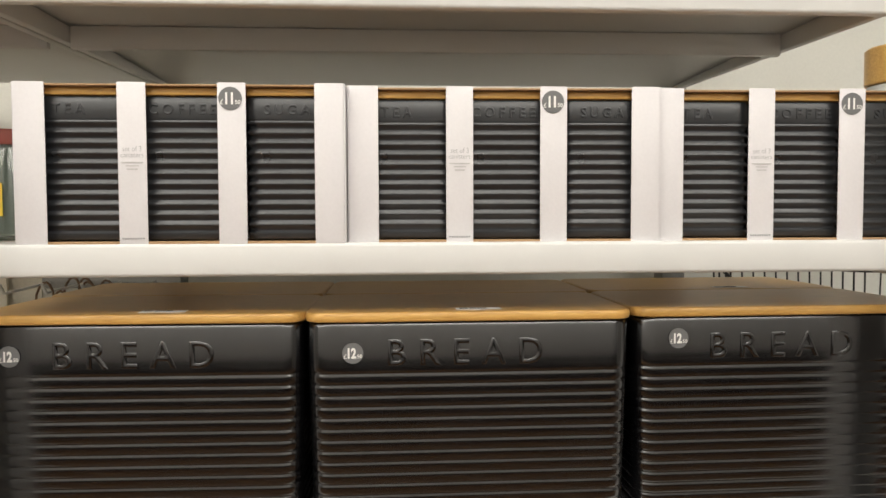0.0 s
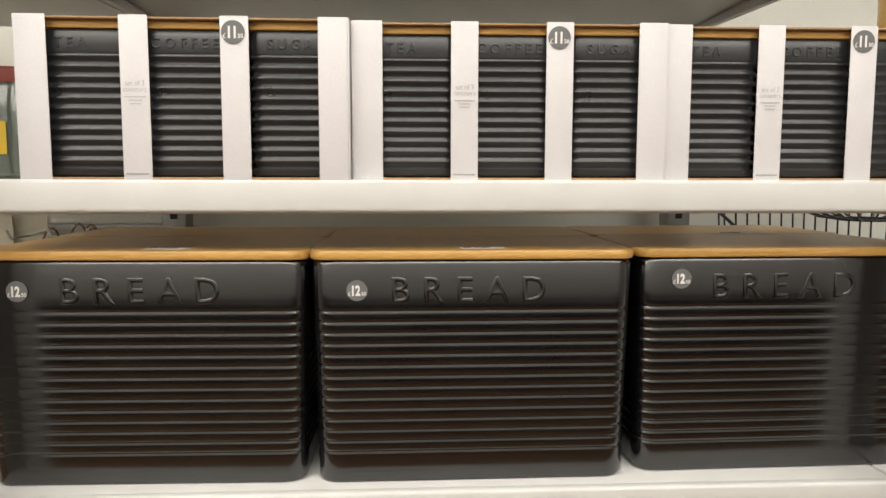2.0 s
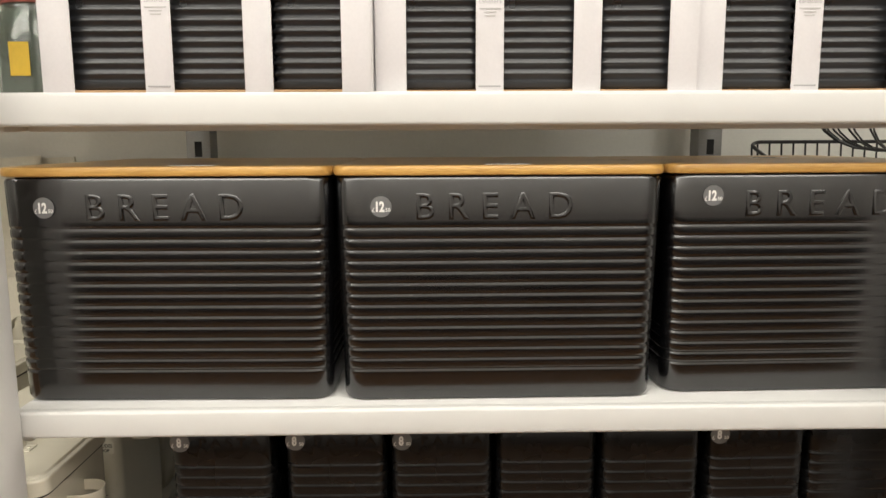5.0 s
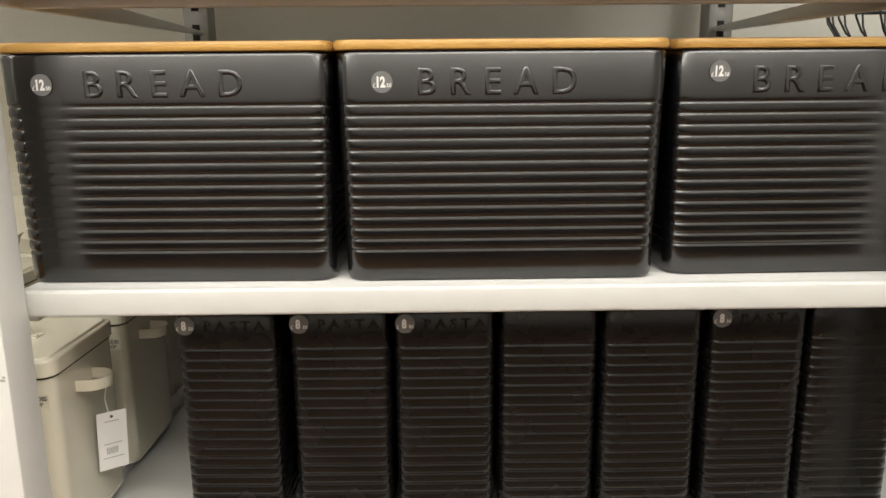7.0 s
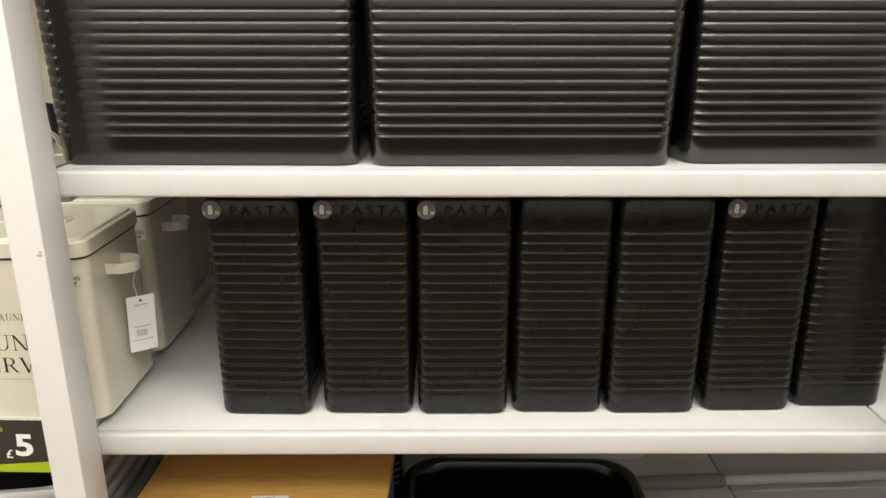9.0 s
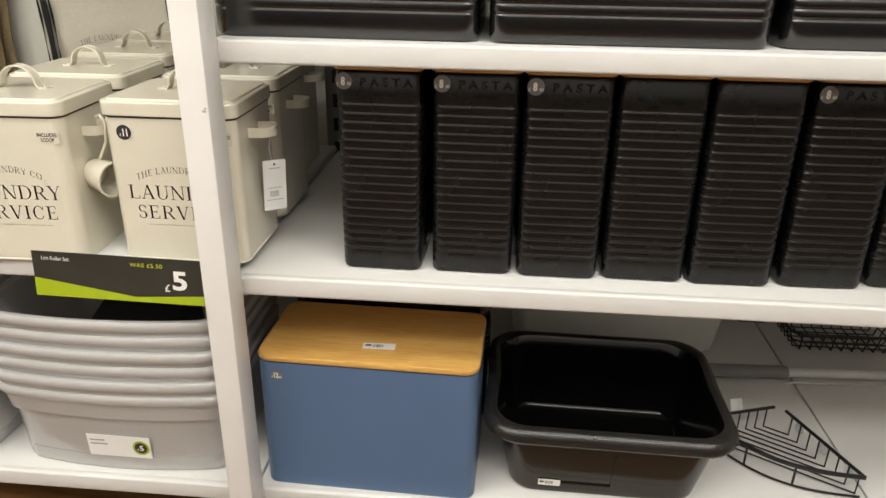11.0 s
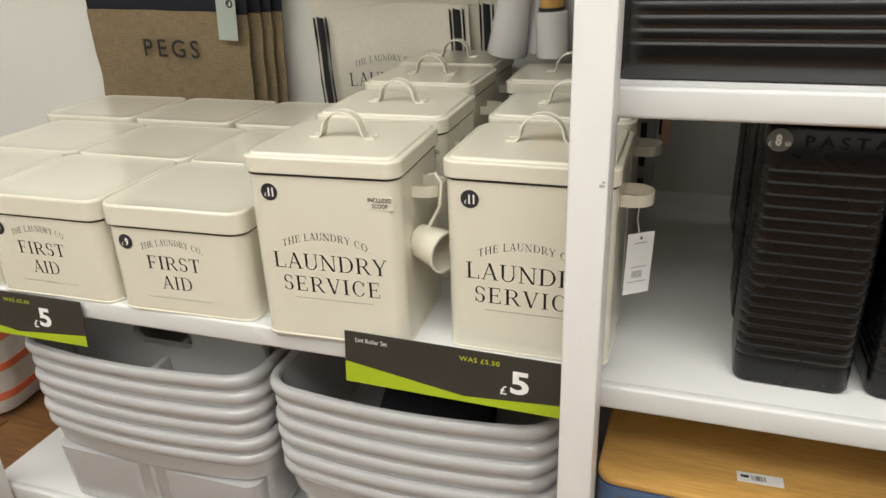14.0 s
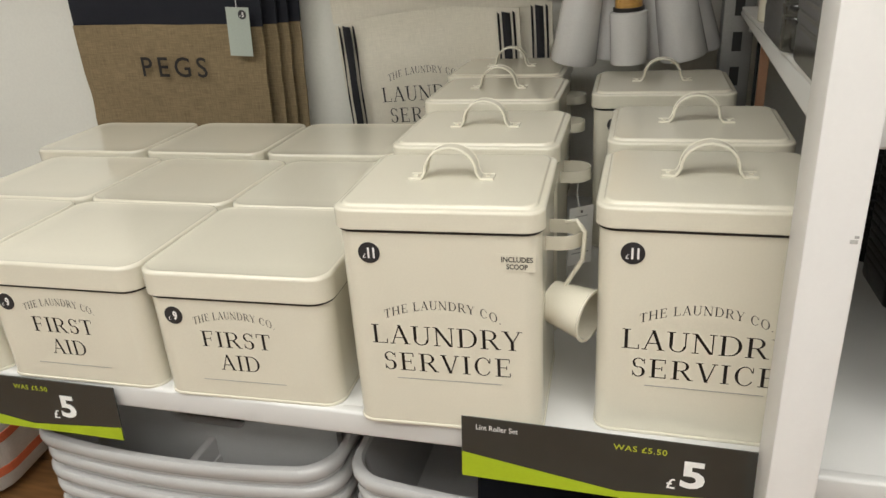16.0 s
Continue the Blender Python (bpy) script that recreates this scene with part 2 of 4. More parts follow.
def tube(points, radius, closed=False, smooth_path=False):
    """A round wire along points."""
    cu = bpy.data.curves.new("wire", "CURVE")
    cu.dimensions, cu.bevel_depth, cu.bevel_resolution, cu.use_fill_caps = "3D", radius, 2, True
    sp = cu.splines.new("POLY")
    sp.points.add(len(points) - 1)
    for p, q in zip(sp.points, points):
        p.co = (*q, 1)
    sp.use_cyclic_u = closed
    return curve_bm(cu)


def curve_bm(cu):
    ob = bpy.data.objects.new("curve_source", cu)
    scene.collection.objects.link(ob)
    me = bpy.data.meshes.new_from_object(ob.evaluated_get(bpy.context.evaluated_depsgraph_get()))
    bpy.data.objects.remove(ob)
    bm = bmesh.new()
    bm.from_mesh(me)
    bpy.data.meshes.remove(me)
    return bm


def lettering(text, width, height, x=0.0, z=0.0, y=0.0, raised=0.0, bold=0.0, arch=0.0, spacing=1.0, bevel=0.0, depth=None):
    """Words on an upright face that looks towards -y; depth sets how far embossed words stand out."""
    cu = bpy.data.curves.new("words", "FONT")
    cu.body, cu.align_x, cu.offset, cu.space_character, cu.resolution_u = text, "CENTER", bold, spacing, 3
    cu.extrude = raised / height if raised else 0.0
    cu.bevel_depth, cu.bevel_resolution = bevel, 1
    bm = curve_bm(cu)
    xs, ys = [v.co.x for v in bm.verts], [v.co.y for v in bm.verts]
    x0, x1, y0, y1 = min(xs), max(xs), min(ys), max(ys)
    proud = depth / max(v.co.z for v in bm.verts) if depth else height
    for v in bm.verts:
        u, w = (v.co.x - (x0 + x1) / 2) * width / (x1 - x0), (v.co.y - (y0 + y1) / 2) * height / (y1 - y0)
        rise = -arch * (2 * u / width) ** 2
        v.co = Vector((x + u, y - v.co.z * proud, z + w + rise))
    return bm


# Roman capitals on a cap height of 1: stems and bars as (x0, x1, z0, z1), slanted strokes as
# (x at foot, x at head, width, z0, z1), bowls as (centre x, centre z, rx, rz, from, to, thin, thick).
THICK, THIN, FOOT = 0.115, 0.042, 0.036


def feet(x, wide, *levels):
    return [(x - wide, x + wide, z if z == 0 else z - FOOT, z + FOOT if z == 0 else z) for z in levels]


def stem(x0, z0=0.0, z1=1.0, wide=THICK):
    return [(x0, x0 + wide, z0, z1)]


ROMAN = {
    "L": (0.64, stem(0.09) + feet(0.147, 0.145, 0, 1) + [(0.147, 0.60, 0, THIN), (0.565, 0.60, 0, 0.24)], [], []),
    "A": (0.76, feet(0.085, 0.10, 0) + feet(0.655, 0.125, 0) + [(0.19, 0.55, 0.32, 0.32 + THIN)], [(0.065, 0.36, THIN, 0, 1.0), (0.595, 0.315, THICK, 0, 1.02)], []),
    "U": (0.79, stem(0.10, 0.3) + stem(0.63, 0.3, 1, THIN) + feet(0.157, 0.145, 1) + feet(0.651, 0.12, 1), [], [(0.386, 0.31, 0.286, 0.325, 180, 360, THIN, 0.085)]),
    "N": (0.84, stem(0.11, 0, 1, THIN) + stem(0.68, 0, 1, THIN) + feet(0.131, 0.12, 0) + feet(0.70, 0.12, 1) + [(0.0, 0.15, 1 - FOOT, 1)], [(0.60, 0.05, 0.125, 0, 1)], []),
    "D": (0.80, stem(0.09) + [(0.0, 0.36, 0, FOOT), (0.0, 0.36, 1 - FOOT, 1)], [], [(0.34, 0.5, 0.41, 0.5, -90, 90, THIN, THICK)]),
    "R": (0.76, stem(0.09) + feet(0.147, 0.145, 0) + [(0.0, 0.36, 1 - FOOT, 1), (0.147, 0.38, 0.47, 0.47 + THIN)] + feet(0.70, 0.075, 0), [(0.60, 0.325, THICK, 0, 0.48)], [(0.34, 0.735, 0.27, 0.265, -90, 90, THIN, 0.105)]),
    "Y": (0.72, stem(0.305, 0, 0.46) + feet(0.362, 0.145, 0) + feet(0.10, 0.13, 1) + feet(0.63, 0.10, 1), [(0.305, 0.035, THICK, 0.44, 1), (0.375, 0.605, THIN, 0.44, 1)], []),
    "S": (0.57, [(0.46, 0.49, 0.72, 0.97), (0.06, 0.09, 0.03, 0.30)], [], [(0.27, 0.745, 0.215, 0.27, 25, 180, THIN, 0.07), (0.27, 0.745, 0.215, 0.27, 180, 268, 0.05, 0.11), (0.275, 0.27, 0.235, 0.285, -90, 88, 0.05, 0.115), (0.275, 0.27, 0.215, 0.285, 200, 270, THIN, 0.05)]),
    "E": (0.68, stem(0.09) + feet(0.147, 0.145, 0, 1) + [(0.147, 0.58, 0, THIN), (0.147, 0.56, 1 - THIN, 1), (0.147, 0.45, 0.49, 0.49 + THIN), (0.555, 0.59, 0, 0.23), (0.53, 0.56, 0.79, 1), (0.425, 0.455, 0.40, 0.62)], [], []),
    "F": (0.62, stem(0.09) + feet(0.147, 0.145, 0, 1) + [(0.147, 0.56, 1 - THIN, 1), (0.147, 0.45, 0.48, 0.48 + THIN), (0.53, 0.56, 0.78, 1), (0.425, 0.455, 0.38, 0.62)], [], []),
    "V": (0.74, feet(0.11, 0.125, 1) + feet(0.64, 0.10, 1), [(0.325, 0.05, THICK, -0.02, 1), (0.365, 0.62, THIN, 0, 1)], []),
    "I": (0.36, stem(0.115) + feet(0.172, 0.15, 0, 1), [], []),
    "C": (0.74, [(0.625, 0.655, 0.70, 0.98)], [], [(0.39, 0.5, 0.345, 0.515, 90, 270, THIN, THICK), (0.39, 0.5, 0.27, 0.515, 25, 90, THIN, THIN), (0.39, 0.5, 0.29, 0.515, 270, 330, THIN, THIN)]),
    "T": (0.68, stem(0.28) + feet(0.337, 0.145, 0) + [(0.03, 0.645, 1 - THIN, 1), (0.03, 0.06, 0.77, 1), (0.615, 0.645, 0.77, 1)], [], []),
    "H": (0.86, stem(0.10) + stem(0.62) + feet(0.157, 0.145, 0, 1) + feet(0.677, 0.145, 0, 1) + [(0.2, 0.63, 0.485, 0.485 + THIN)], [], []),
    "O": (0.82, [], [], [(0.41, 0.5, 0.365, 0.515, 0, 360, THIN, THICK)]),
    ".": (0.26, [(0.07, 0.17, 0.0, 0.10)], [], []),
    " ": (0.30, [], [], []),
}


def roman(text, width, height, x=0.0, z=0.0, y=0.0, arch=0.0, track=0.07):
    """Printed Roman capitals with serifs on an upright face that looks towards -y."""
    polys, at = [], 0.0
    for ch in text:
        advance, bars, slants, bowls = ROMAN[ch]
        for x0, x1, z0, z1 in bars:
            n = max(1, int((x1 - x0) / 0.2))
            polys += [[(at + x0 + (x1 - x0) * k / n, z0), (at + x0 + (x1 - x0) * (k + 1) / n, z0), (at + x0 + (x1 - x0) * (k + 1) / n, z1), (at + x0 + (x1 - x0) * k / n, z1)] for k in range(n)]
        polys += [[(at + a, z0), (at + a + w, z0), (at + b + w, z1), (at + b, z1)] for a, b, w, z0, z1 in slants]
        for cx, cz, rx, rz, a0, a1, thin, thick in bowls:
            n = max(6, int(abs(a1 - a0) / 15))
            rim = []
            for k in range(n + 1):
                a = radians(a0 + (a1 - a0) * k / n)
                t = thin + (thick - thin) * math.cos(a) ** 2
                rim.append(((at + cx + rx * math.cos(a), cz + rz * math.sin(a)), (at + cx + (rx - t) * math.cos(a), cz + (rz - t) * math.sin(a))))
            polys += [[p[0], q[0], q[1], p[1]] for p, q in zip(rim, rim[1:])]
        at += advance + track
    at -= track
    bm = bmesh.new()
    for k, poly in enumerate(polys):
        pts = []
        for px, pz in poly:
            u = (px / at - 0.5) * width
            pts.append(bm.verts.new((x + u, y - 0.000002 * (k % 7), z + (pz - 0.5) * height - arch * (2 * u / width) ** 2)))
        bm.faces.new(pts)
    return bm


def disc(r, x, z, y, thick=0.0004, n=28):
    return loft([[(x + r * math.cos(2 * math.pi * i / n), yy, z + r * math.sin(2 * math.pi * i / n)) for i in range(n)] for yy in (y, y - thick)])


def price(parent, x, z, y, text, r=0.0115, material=STICKER_GREY, small=""):
    st = part("price_sticker", disc(r, x, z, y), material, parent, "round printed price sticker")
    dx = -r * 0.08 if small else r * 0.2
    part("price_figures", lettering(text, r * {"11": 0.66, "12": 0.80}.get(text, 0.5), r * 1.02, x + dx, z, y - 0.0007, bold=0.045), PRINT_WHITE, st)
    part("pound_sign", lettering("£", r * 0.27, r * 0.42, x - r * (0.72 if small else 0.45), z - r * 0.3, y - 0.0007), PRINT_WHITE, st)
    if small:
        part("pence_figures", lettering(small, r * 0.46, r * 0.36, x + r * 0.64, z - r * 0.3, y - 0.0007, bold=0.02), PRINT_WHITE, st)
    return st


def barcode_label(parent, w, h, at, bars=9, seed=3):
    """A paper label with a block of bars, lying in its own xz plane."""
    rnd = random.Random(seed)
    lb = part("label", box(-w / 2, w / 2, -0.0004, 0, -h / 2, h / 2), PAPER, parent, "small white printed label", at=at)
    bm = bmesh.new()
    x = -w * 0.18
    for _ in range(bars):
        wd = w * rnd.uniform(0.008, 0.03)
        box(x, x + wd, -0.0007, -0.0004, -h * 0.22, h * 0.25, bm=bm)
        x += wd + w * rnd.uniform(0.012, 0.03)
    box(-w * 0.42, -w * 0.24, -0.0007, -0.0004, -h * 0.05, h * 0.2, bm=bm)
    part("barcode", bm, INK_BLACK, lb, smooth=False)
    return lb


# ---- setting ----
WALL_Y, FLOOR_X0, FLOOR_X1, FLOOR_Y0 = 1.62, -3.4, 2.8, -1.5
CEIL = 2.8
tagged(link_mesh("wall_back", box(FLOOR_X0, FLOOR_X1, WALL_Y, WALL_Y + 0.12, 0, CEIL), WALL_PAINT, smooth=False), "pale painted shop wall behind the shelving", "wall", kind="structure")
# Unseen wall and dark lower band, added to shape reflections in the tins.
tagged(link_mesh("wall_front", box(FLOOR_X0, FLOOR_X1, FLOOR_Y0 - 0.12, FLOOR_Y0, 0, CEIL), PALE_REFLECTOR, smooth=False), "unseen pale wall across the aisle, added to reflect in the tins", "wall", kind="structure")
tagged(link_mesh("wall_dado", box(FLOOR_X0, FLOOR_X1, FLOOR_Y0, FLOOR_Y0 + 0.03, 0, 0.62), DARK_REFLECTOR, smooth=False), "unseen dark band across the aisle, added to darken the tins' reflections", "wall", kind="structure")
tagged(link_mesh("wall_left", box(FLOOR_X0 - 0.12, FLOOR_X0, FLOOR_Y0 - 0.12, WALL_Y + 0.12, 0, CEIL), SHOP_WALL, smooth=False), "plain shop wall at the aisle's end", "wall", kind="structure")
tagged(link_mesh("wall_right", box(FLOOR_X1, FLOOR_X1 + 0.12, FLOOR_Y0 - 0.12, WALL_Y + 0.12, 0, CEIL), SHOP_WALL, smooth=False), "plain shop wall at the aisle's end", "wall", kind="structure")
tagged(link_mesh("ceiling", box(FLOOR_X0 - 0.12, FLOOR_X1 + 0.12, FLOOR_Y0 - 0.12, WALL_Y + 0.12, CEIL, CEIL + 0.1), CEILING_TILE, smooth=False), "off-white tiled shop ceiling", "ceiling", kind="structure")
FLOOR = tagged(link_mesh("floor", box(FLOOR_X0 - 0.12, FLOOR_X1 + 0.12, FLOOR_Y0 - 0.12, WALL_Y + 0.12, -0.1, -0.012), FLOOR_BASE, smooth=False), "warm brown laminate plank floor", "floor", kind="structure")


def ceiling_lamp(x, y, watts=LAMP_W):
    t = thing("ceiling_light", "square white recessed ceiling panel light, switched on", "light", pose(x, y, CEIL - 0.03), "ceiling lights")
    bm = bmesh.new()
    for a in ((-0.62, 0.62, -0.32, -0.30), (-0.62, 0.62, 0.30, 0.32), (-0.62, -0.60, -0.30, 0.30), (0.60, 0.62, -0.30, 0.30)):
        box(*a, 0, 0.03, bm=bm)
    part("frame", bm, WHITE_STEEL, t, smooth=False)
    part("diffuser", box(-0.60, 0.60, -0.30, 0.30, 0.012, 0.02), LAMP_GLOW, t, smooth=False)
    lamp = bpy.data.lights.new("panel_lamp", "AREA")
    lamp.shape, lamp.size, lamp.size_y, lamp.energy, lamp.color = "RECTANGLE", 1.18, 0.58, watts, LAMP_COLOUR
    ob = new("lamp", lamp)
    ob.parent = t
    ob.matrix_basis = pose(0, 0, -0.004)


for lx in (-2.35, -1.05, 0.25, 1.55):
    ceiling_lamp(lx, -0.10, LAMP_W * (1.4 if lx < -2 else 0.86))
    ceiling_lamp(lx, -1.15, LAMP_W * 1.5)

# ---- shelving ----
LIP = 0.030
FRONT = 0.80
POSTS = (-1.434, -0.434, 0.586, 1.586)


def slotted_post(x):
    t = thing("shelf_post", "grey slotted steel shelf post against the wall", "shelf post", pose(x, 1.50, 0), "slotted shelf posts")
    part("channel", box(-0.024, 0.024, 0, 0.05, 0, 2.2, 0.003), POST_STEEL, t)
    first = part("slot", box(-0.007, 0.007, -0.0012, 0.004, 0, 0.03), SLOT_BLACK, t, smooth=False, at=pose(0, 0, 0.1675))
    for i in range(1, 36):
        ob = new("slot", first.data)
        ob.parent, ob.matrix_basis = t, pose(0, 0, 0.1675 + i * 0.055)


def front_upright(x):
    t = thing("front_upright", "white painted square steel shelf upright, slightly scuffed", "shelf upright", pose(x, 0, 0), "front uprights")
    part("tube", box(-0.019, 0.019, 0.745, 0.797, 0, 2.1, 0.003), WHITE_TUBE, t)
    for sx, sz, sw, sh in ((0.0105, 0.760, 0.005, 0.003), (0.013, 0.764, 0.003, 0.002)):
        part("scuff", box(sx, sx + sw, 0.7447, 0.7452, sz, sz + sh), SCUFF_GREY, t, "small grey scuff mark", smooth=False)
    part("foot", box(-0.023, 0.023, 0.741, 0.799, 0, 0.012, 0.002), GREY_GRIP, t, "grey plastic foot")


def shelf(x0, x1, z, depth, lip=LIP, bar=None):
    """A folded steel shelf: deck, front lip, cross bar and side rails."""
    bar = bar or depth
    t = thing("shelf", "white powder-coated steel shelf with a folded front lip", "shelf", pose(0, 0, z), "steel shelves")
    part("deck", box(x0, x1, FRONT + 0.003, depth, -0.006, 0, 0.0015), WHITE_STEEL, t)
    part("front_lip", box(x0, x1, FRONT, FRONT + 0.014, -lip, 0.0005, 0.004, segments=3), WHITE_STEEL, t)
    part("rear_bar", box(x0 + 0.013, x1 - 0.013, bar - 0.012, bar, -0.038, -0.007, 0.002), WHITE_STEEL, t)
    for a, b in ((x0, x0 + 0.012), (x1 - 0.012, x1)):
        rail = box(a, b, FRONT + 0.016, 1.50, -0.04, -0.007, 0.002)
        for v in rail.verts:
            if v.co.z < -0.03:
                v.co.z += 0.026 * (v.co.y - FRONT) / 0.7
        part("side_rail", rail, WHITE_STEEL, t, "tapered white shelf bracket")


for px in POSTS:
    if px > -1:
        slotted_post(px)
    front_upright(px + (0.016 if px > 0 else -0.004))
ZB, ZP, ZL, ZR, ZC, ZT = 0.117, 0.508, 0.52, 0.842, 1.182, 1.475
for z, depth in ((ZB, 1.49), (ZP, 1.49), (ZR, 1.49), (ZC, 1.02)):
    for x0, x1 in ((-0.432, 0.580), (0.584, 1.56)):
        shelf(x0, x1, z, depth, 0.034 if z == ZC else LIP, 0.87 if z == ZC else None)
for z in (ZB, ZL):
    shelf(-1.47, -0.436, z, 1.49)
shelf(-0.432, 0.580, ZT, 1.49, 0.049, 1.065)
shelf(-1.47, -0.436, ZT, 1.49, 0.049, 1.065)


# ---- ribbed tins ----
def ribbed_body(w, d, h, r, ribs, z0, pitch, amp, taper=0.0, beads=False):
    rings = []

    def ring(off, z):
        k = taper * (1 - z / h)
        rings.append([(x, y, z) for x, y in rrect(w - 2 * off - 2 * k, d - 2 * off - 2 * k, r)])

    ring(0.006, 0)
    ring(0.0015, 0.002)
    ring(0, 0.006)
    ring(0, z0 - pitch * 0.5)
    for i in range(ribs):
        z = z0 + i * pitch
        if not beads:
            for u in (0.0, 0.12, 0.25, 0.38, 0.5, 0.62, 0.75, 0.88, 1.0):
                ring(amp * math.sin(math.pi * u) ** 2, z + pitch * (0.5 * u - 0.5))
            ring(0, z + pitch * 0.42)
            continue
        ring(amp, z - pitch * 0.28)
        ring(amp * 0.9, z - pitch * 0.02)
        ring(amp * 0.25, z + pitch * 0.14)
        ring(0, z + pitch * 0.24)
        ring(0, z + pitch * 0.36)
        ring(amp * 0.3, z + pitch * 0.48)
    ring(0, z0 + ribs * pitch - pitch * 0.3)
    ring(0, h - 0.003)
    ring(0.0015, h)
    return loft(rings)


def bamboo_lid(parent, w, d, z, h=0.011, r=0.022):
    part("seal", slab(w - 0.016, d - 0.016, 0.005, r, 0.001, z - 0.002), RIM_BLACK, parent, "dark recessed seal")
    return part("lid", slab(w + 0.004, d + 0.004, h, r, 0.0035, z + 0.002), BAMBOO, parent, "flat bamboo lid with rounded corners")


def bread_bin(at, sticker=True, label_x=None, dx=0.0, dz=0.0, tx=0.0):
    w, d, h = 0.360, 0.19, 0.251
    t = thing("bread_bin", "matt black ribbed metal bread bin with a bamboo lid", "bread bin", at, "black bread bins")
    part("body", ribbed_body(w, d, h, 0.022, 14, 0.040, 0.0123, 0.0008, 0.005), BLACK_TIN, t)
    lid = bamboo_lid(t, w, d, h)
    part("embossed_word", lettering("BREAD", 0.170, 0.029, -0.006 + tx, 0.220, -d / 2 + 0.0004, raised=0.0010, spacing=1.7, bevel=0.055, bold=-0.035, depth=0.0011), BLACK_TIN, t, "word embossed in the black metal")
    if sticker:
        price(t, -w / 2 + 0.051 + dx, 0.220 + dz, -d / 2 - 0.0004, "12", small="50")
    if label_x is not None:
        barcode_label(lid, 0.05, 0.018, pose(label_x, -d / 2 + 0.022, h + 0.0132, -90, 0, 2), seed=5)
    return t


bread_bin(pose(-0.2625, 0.923, ZR, 0, 0, -1.0), label_x=0.026, dx=-0.0005, tx=0.0065)
bread_bin(pose(0.099, 0.918, ZR, 0, 0, 0.3), label_x=0.01)
bread_bin(pose(0.4655, 0.935, ZR, 0, 0, 1.2), dx=-0.002, dz=0.009, tx=-0.002)
for bx, by, turn in ((-0.2645, 1.1205, -1.0), (0.101, 1.1155, 0.3), (0.468, 1.133, 1.2)):
    bread_bin(pose(bx, by, ZR, 0, 0, turn), sticker=False, label_x=0.03 if bx > 0.4 else None)


def pasta_tin(at, word=True, top=True):
    w, d, h = 0.119, 0.119, 0.291
    t = thing("pasta_tin", "tall matt black ribbed pasta tin with a bamboo lid", "storage tin", at, "black pasta tins")
    part("body", ribbed_body(w, d, h, 0.014, 18, 0.038, 0.0126, 0.0008, 0.001), PASTA_TIN, t)
    bamboo_lid(t, w, d, h, 0.007, 0.014)
    if word:
        part("embossed_word", lettering("PASTA", 0.072, 0.012, 0.012, 0.278, -d / 2 + 0.0004, raised=0.0008, spacing=1.6, bevel=0.05, bold=-0.020, depth=0.0010), PASTA_TIN, t, "word embossed in the black metal")
        price(t, -w / 2 + 0.013, 0.278, -d / 2 - 0.0004, "8", small="50")
    return t


for i, (cx, cy, turn) in enumerate(((-0.2215, 0.906, -1.5), (-0.089, 0.908, -0.6), (0.035, 0.906, 0.2), (0.160, 0.910, -0.4), (0.283, 0.908, 0.5), (0.4115, 0.914, 0.8), (0.5385, 0.925, 0.3))):
    pasta_tin(pose(cx, cy, ZP, 0, 0, turn), word=i in (0, 1, 2, 5))
for i in range(6):
    pasta_tin(pose(-0.219 + i * 0.126, 1.045 + 0.004 * (i % 2), ZP, 0, 0, (i % 3) - 1), word=False)
# Two deeper rows, added to soak up light and darken the bay's back.
for cy in (1.19, 1.335):
    for i in range(6):
        pasta_tin(pose(-0.212 + i * 0.126, cy + 0.003 * (i % 2), ZP, 0, 0, 1 - (i % 3)), word=False)


# ---- boxed canister sets ----
def canister(parent, x, word, wide, z0=0.003):
    w, d, h = 0.098, 0.098, 0.150
    at = pose(x, 0.004, z0)
    body = part("canister", ribbed_body(w, d, h, 0.012, 11, 0.0135, 0.0107, 0.0024, beads=True), CANISTER_TIN, parent, "charcoal ribbed metal canister", at=at)
    part("lid", slab(w + 0.003, d + 0.003, 0.008, 0.013, 0.002, h + 0.001), BAMBOO, body, "bamboo lid")
    part("embossed_word", lettering(word, wide, 0.0115, -0.012 + (wide - 0.037) * 0.3 + (0.007 if word == "SUGAR" else 0.0), 0.137, -d / 2 + 0.0003, raised=0.0010, spacing=1.6, bevel=0.05, bold=-0.015, depth=0.0013), CANISTER_TIN, body)


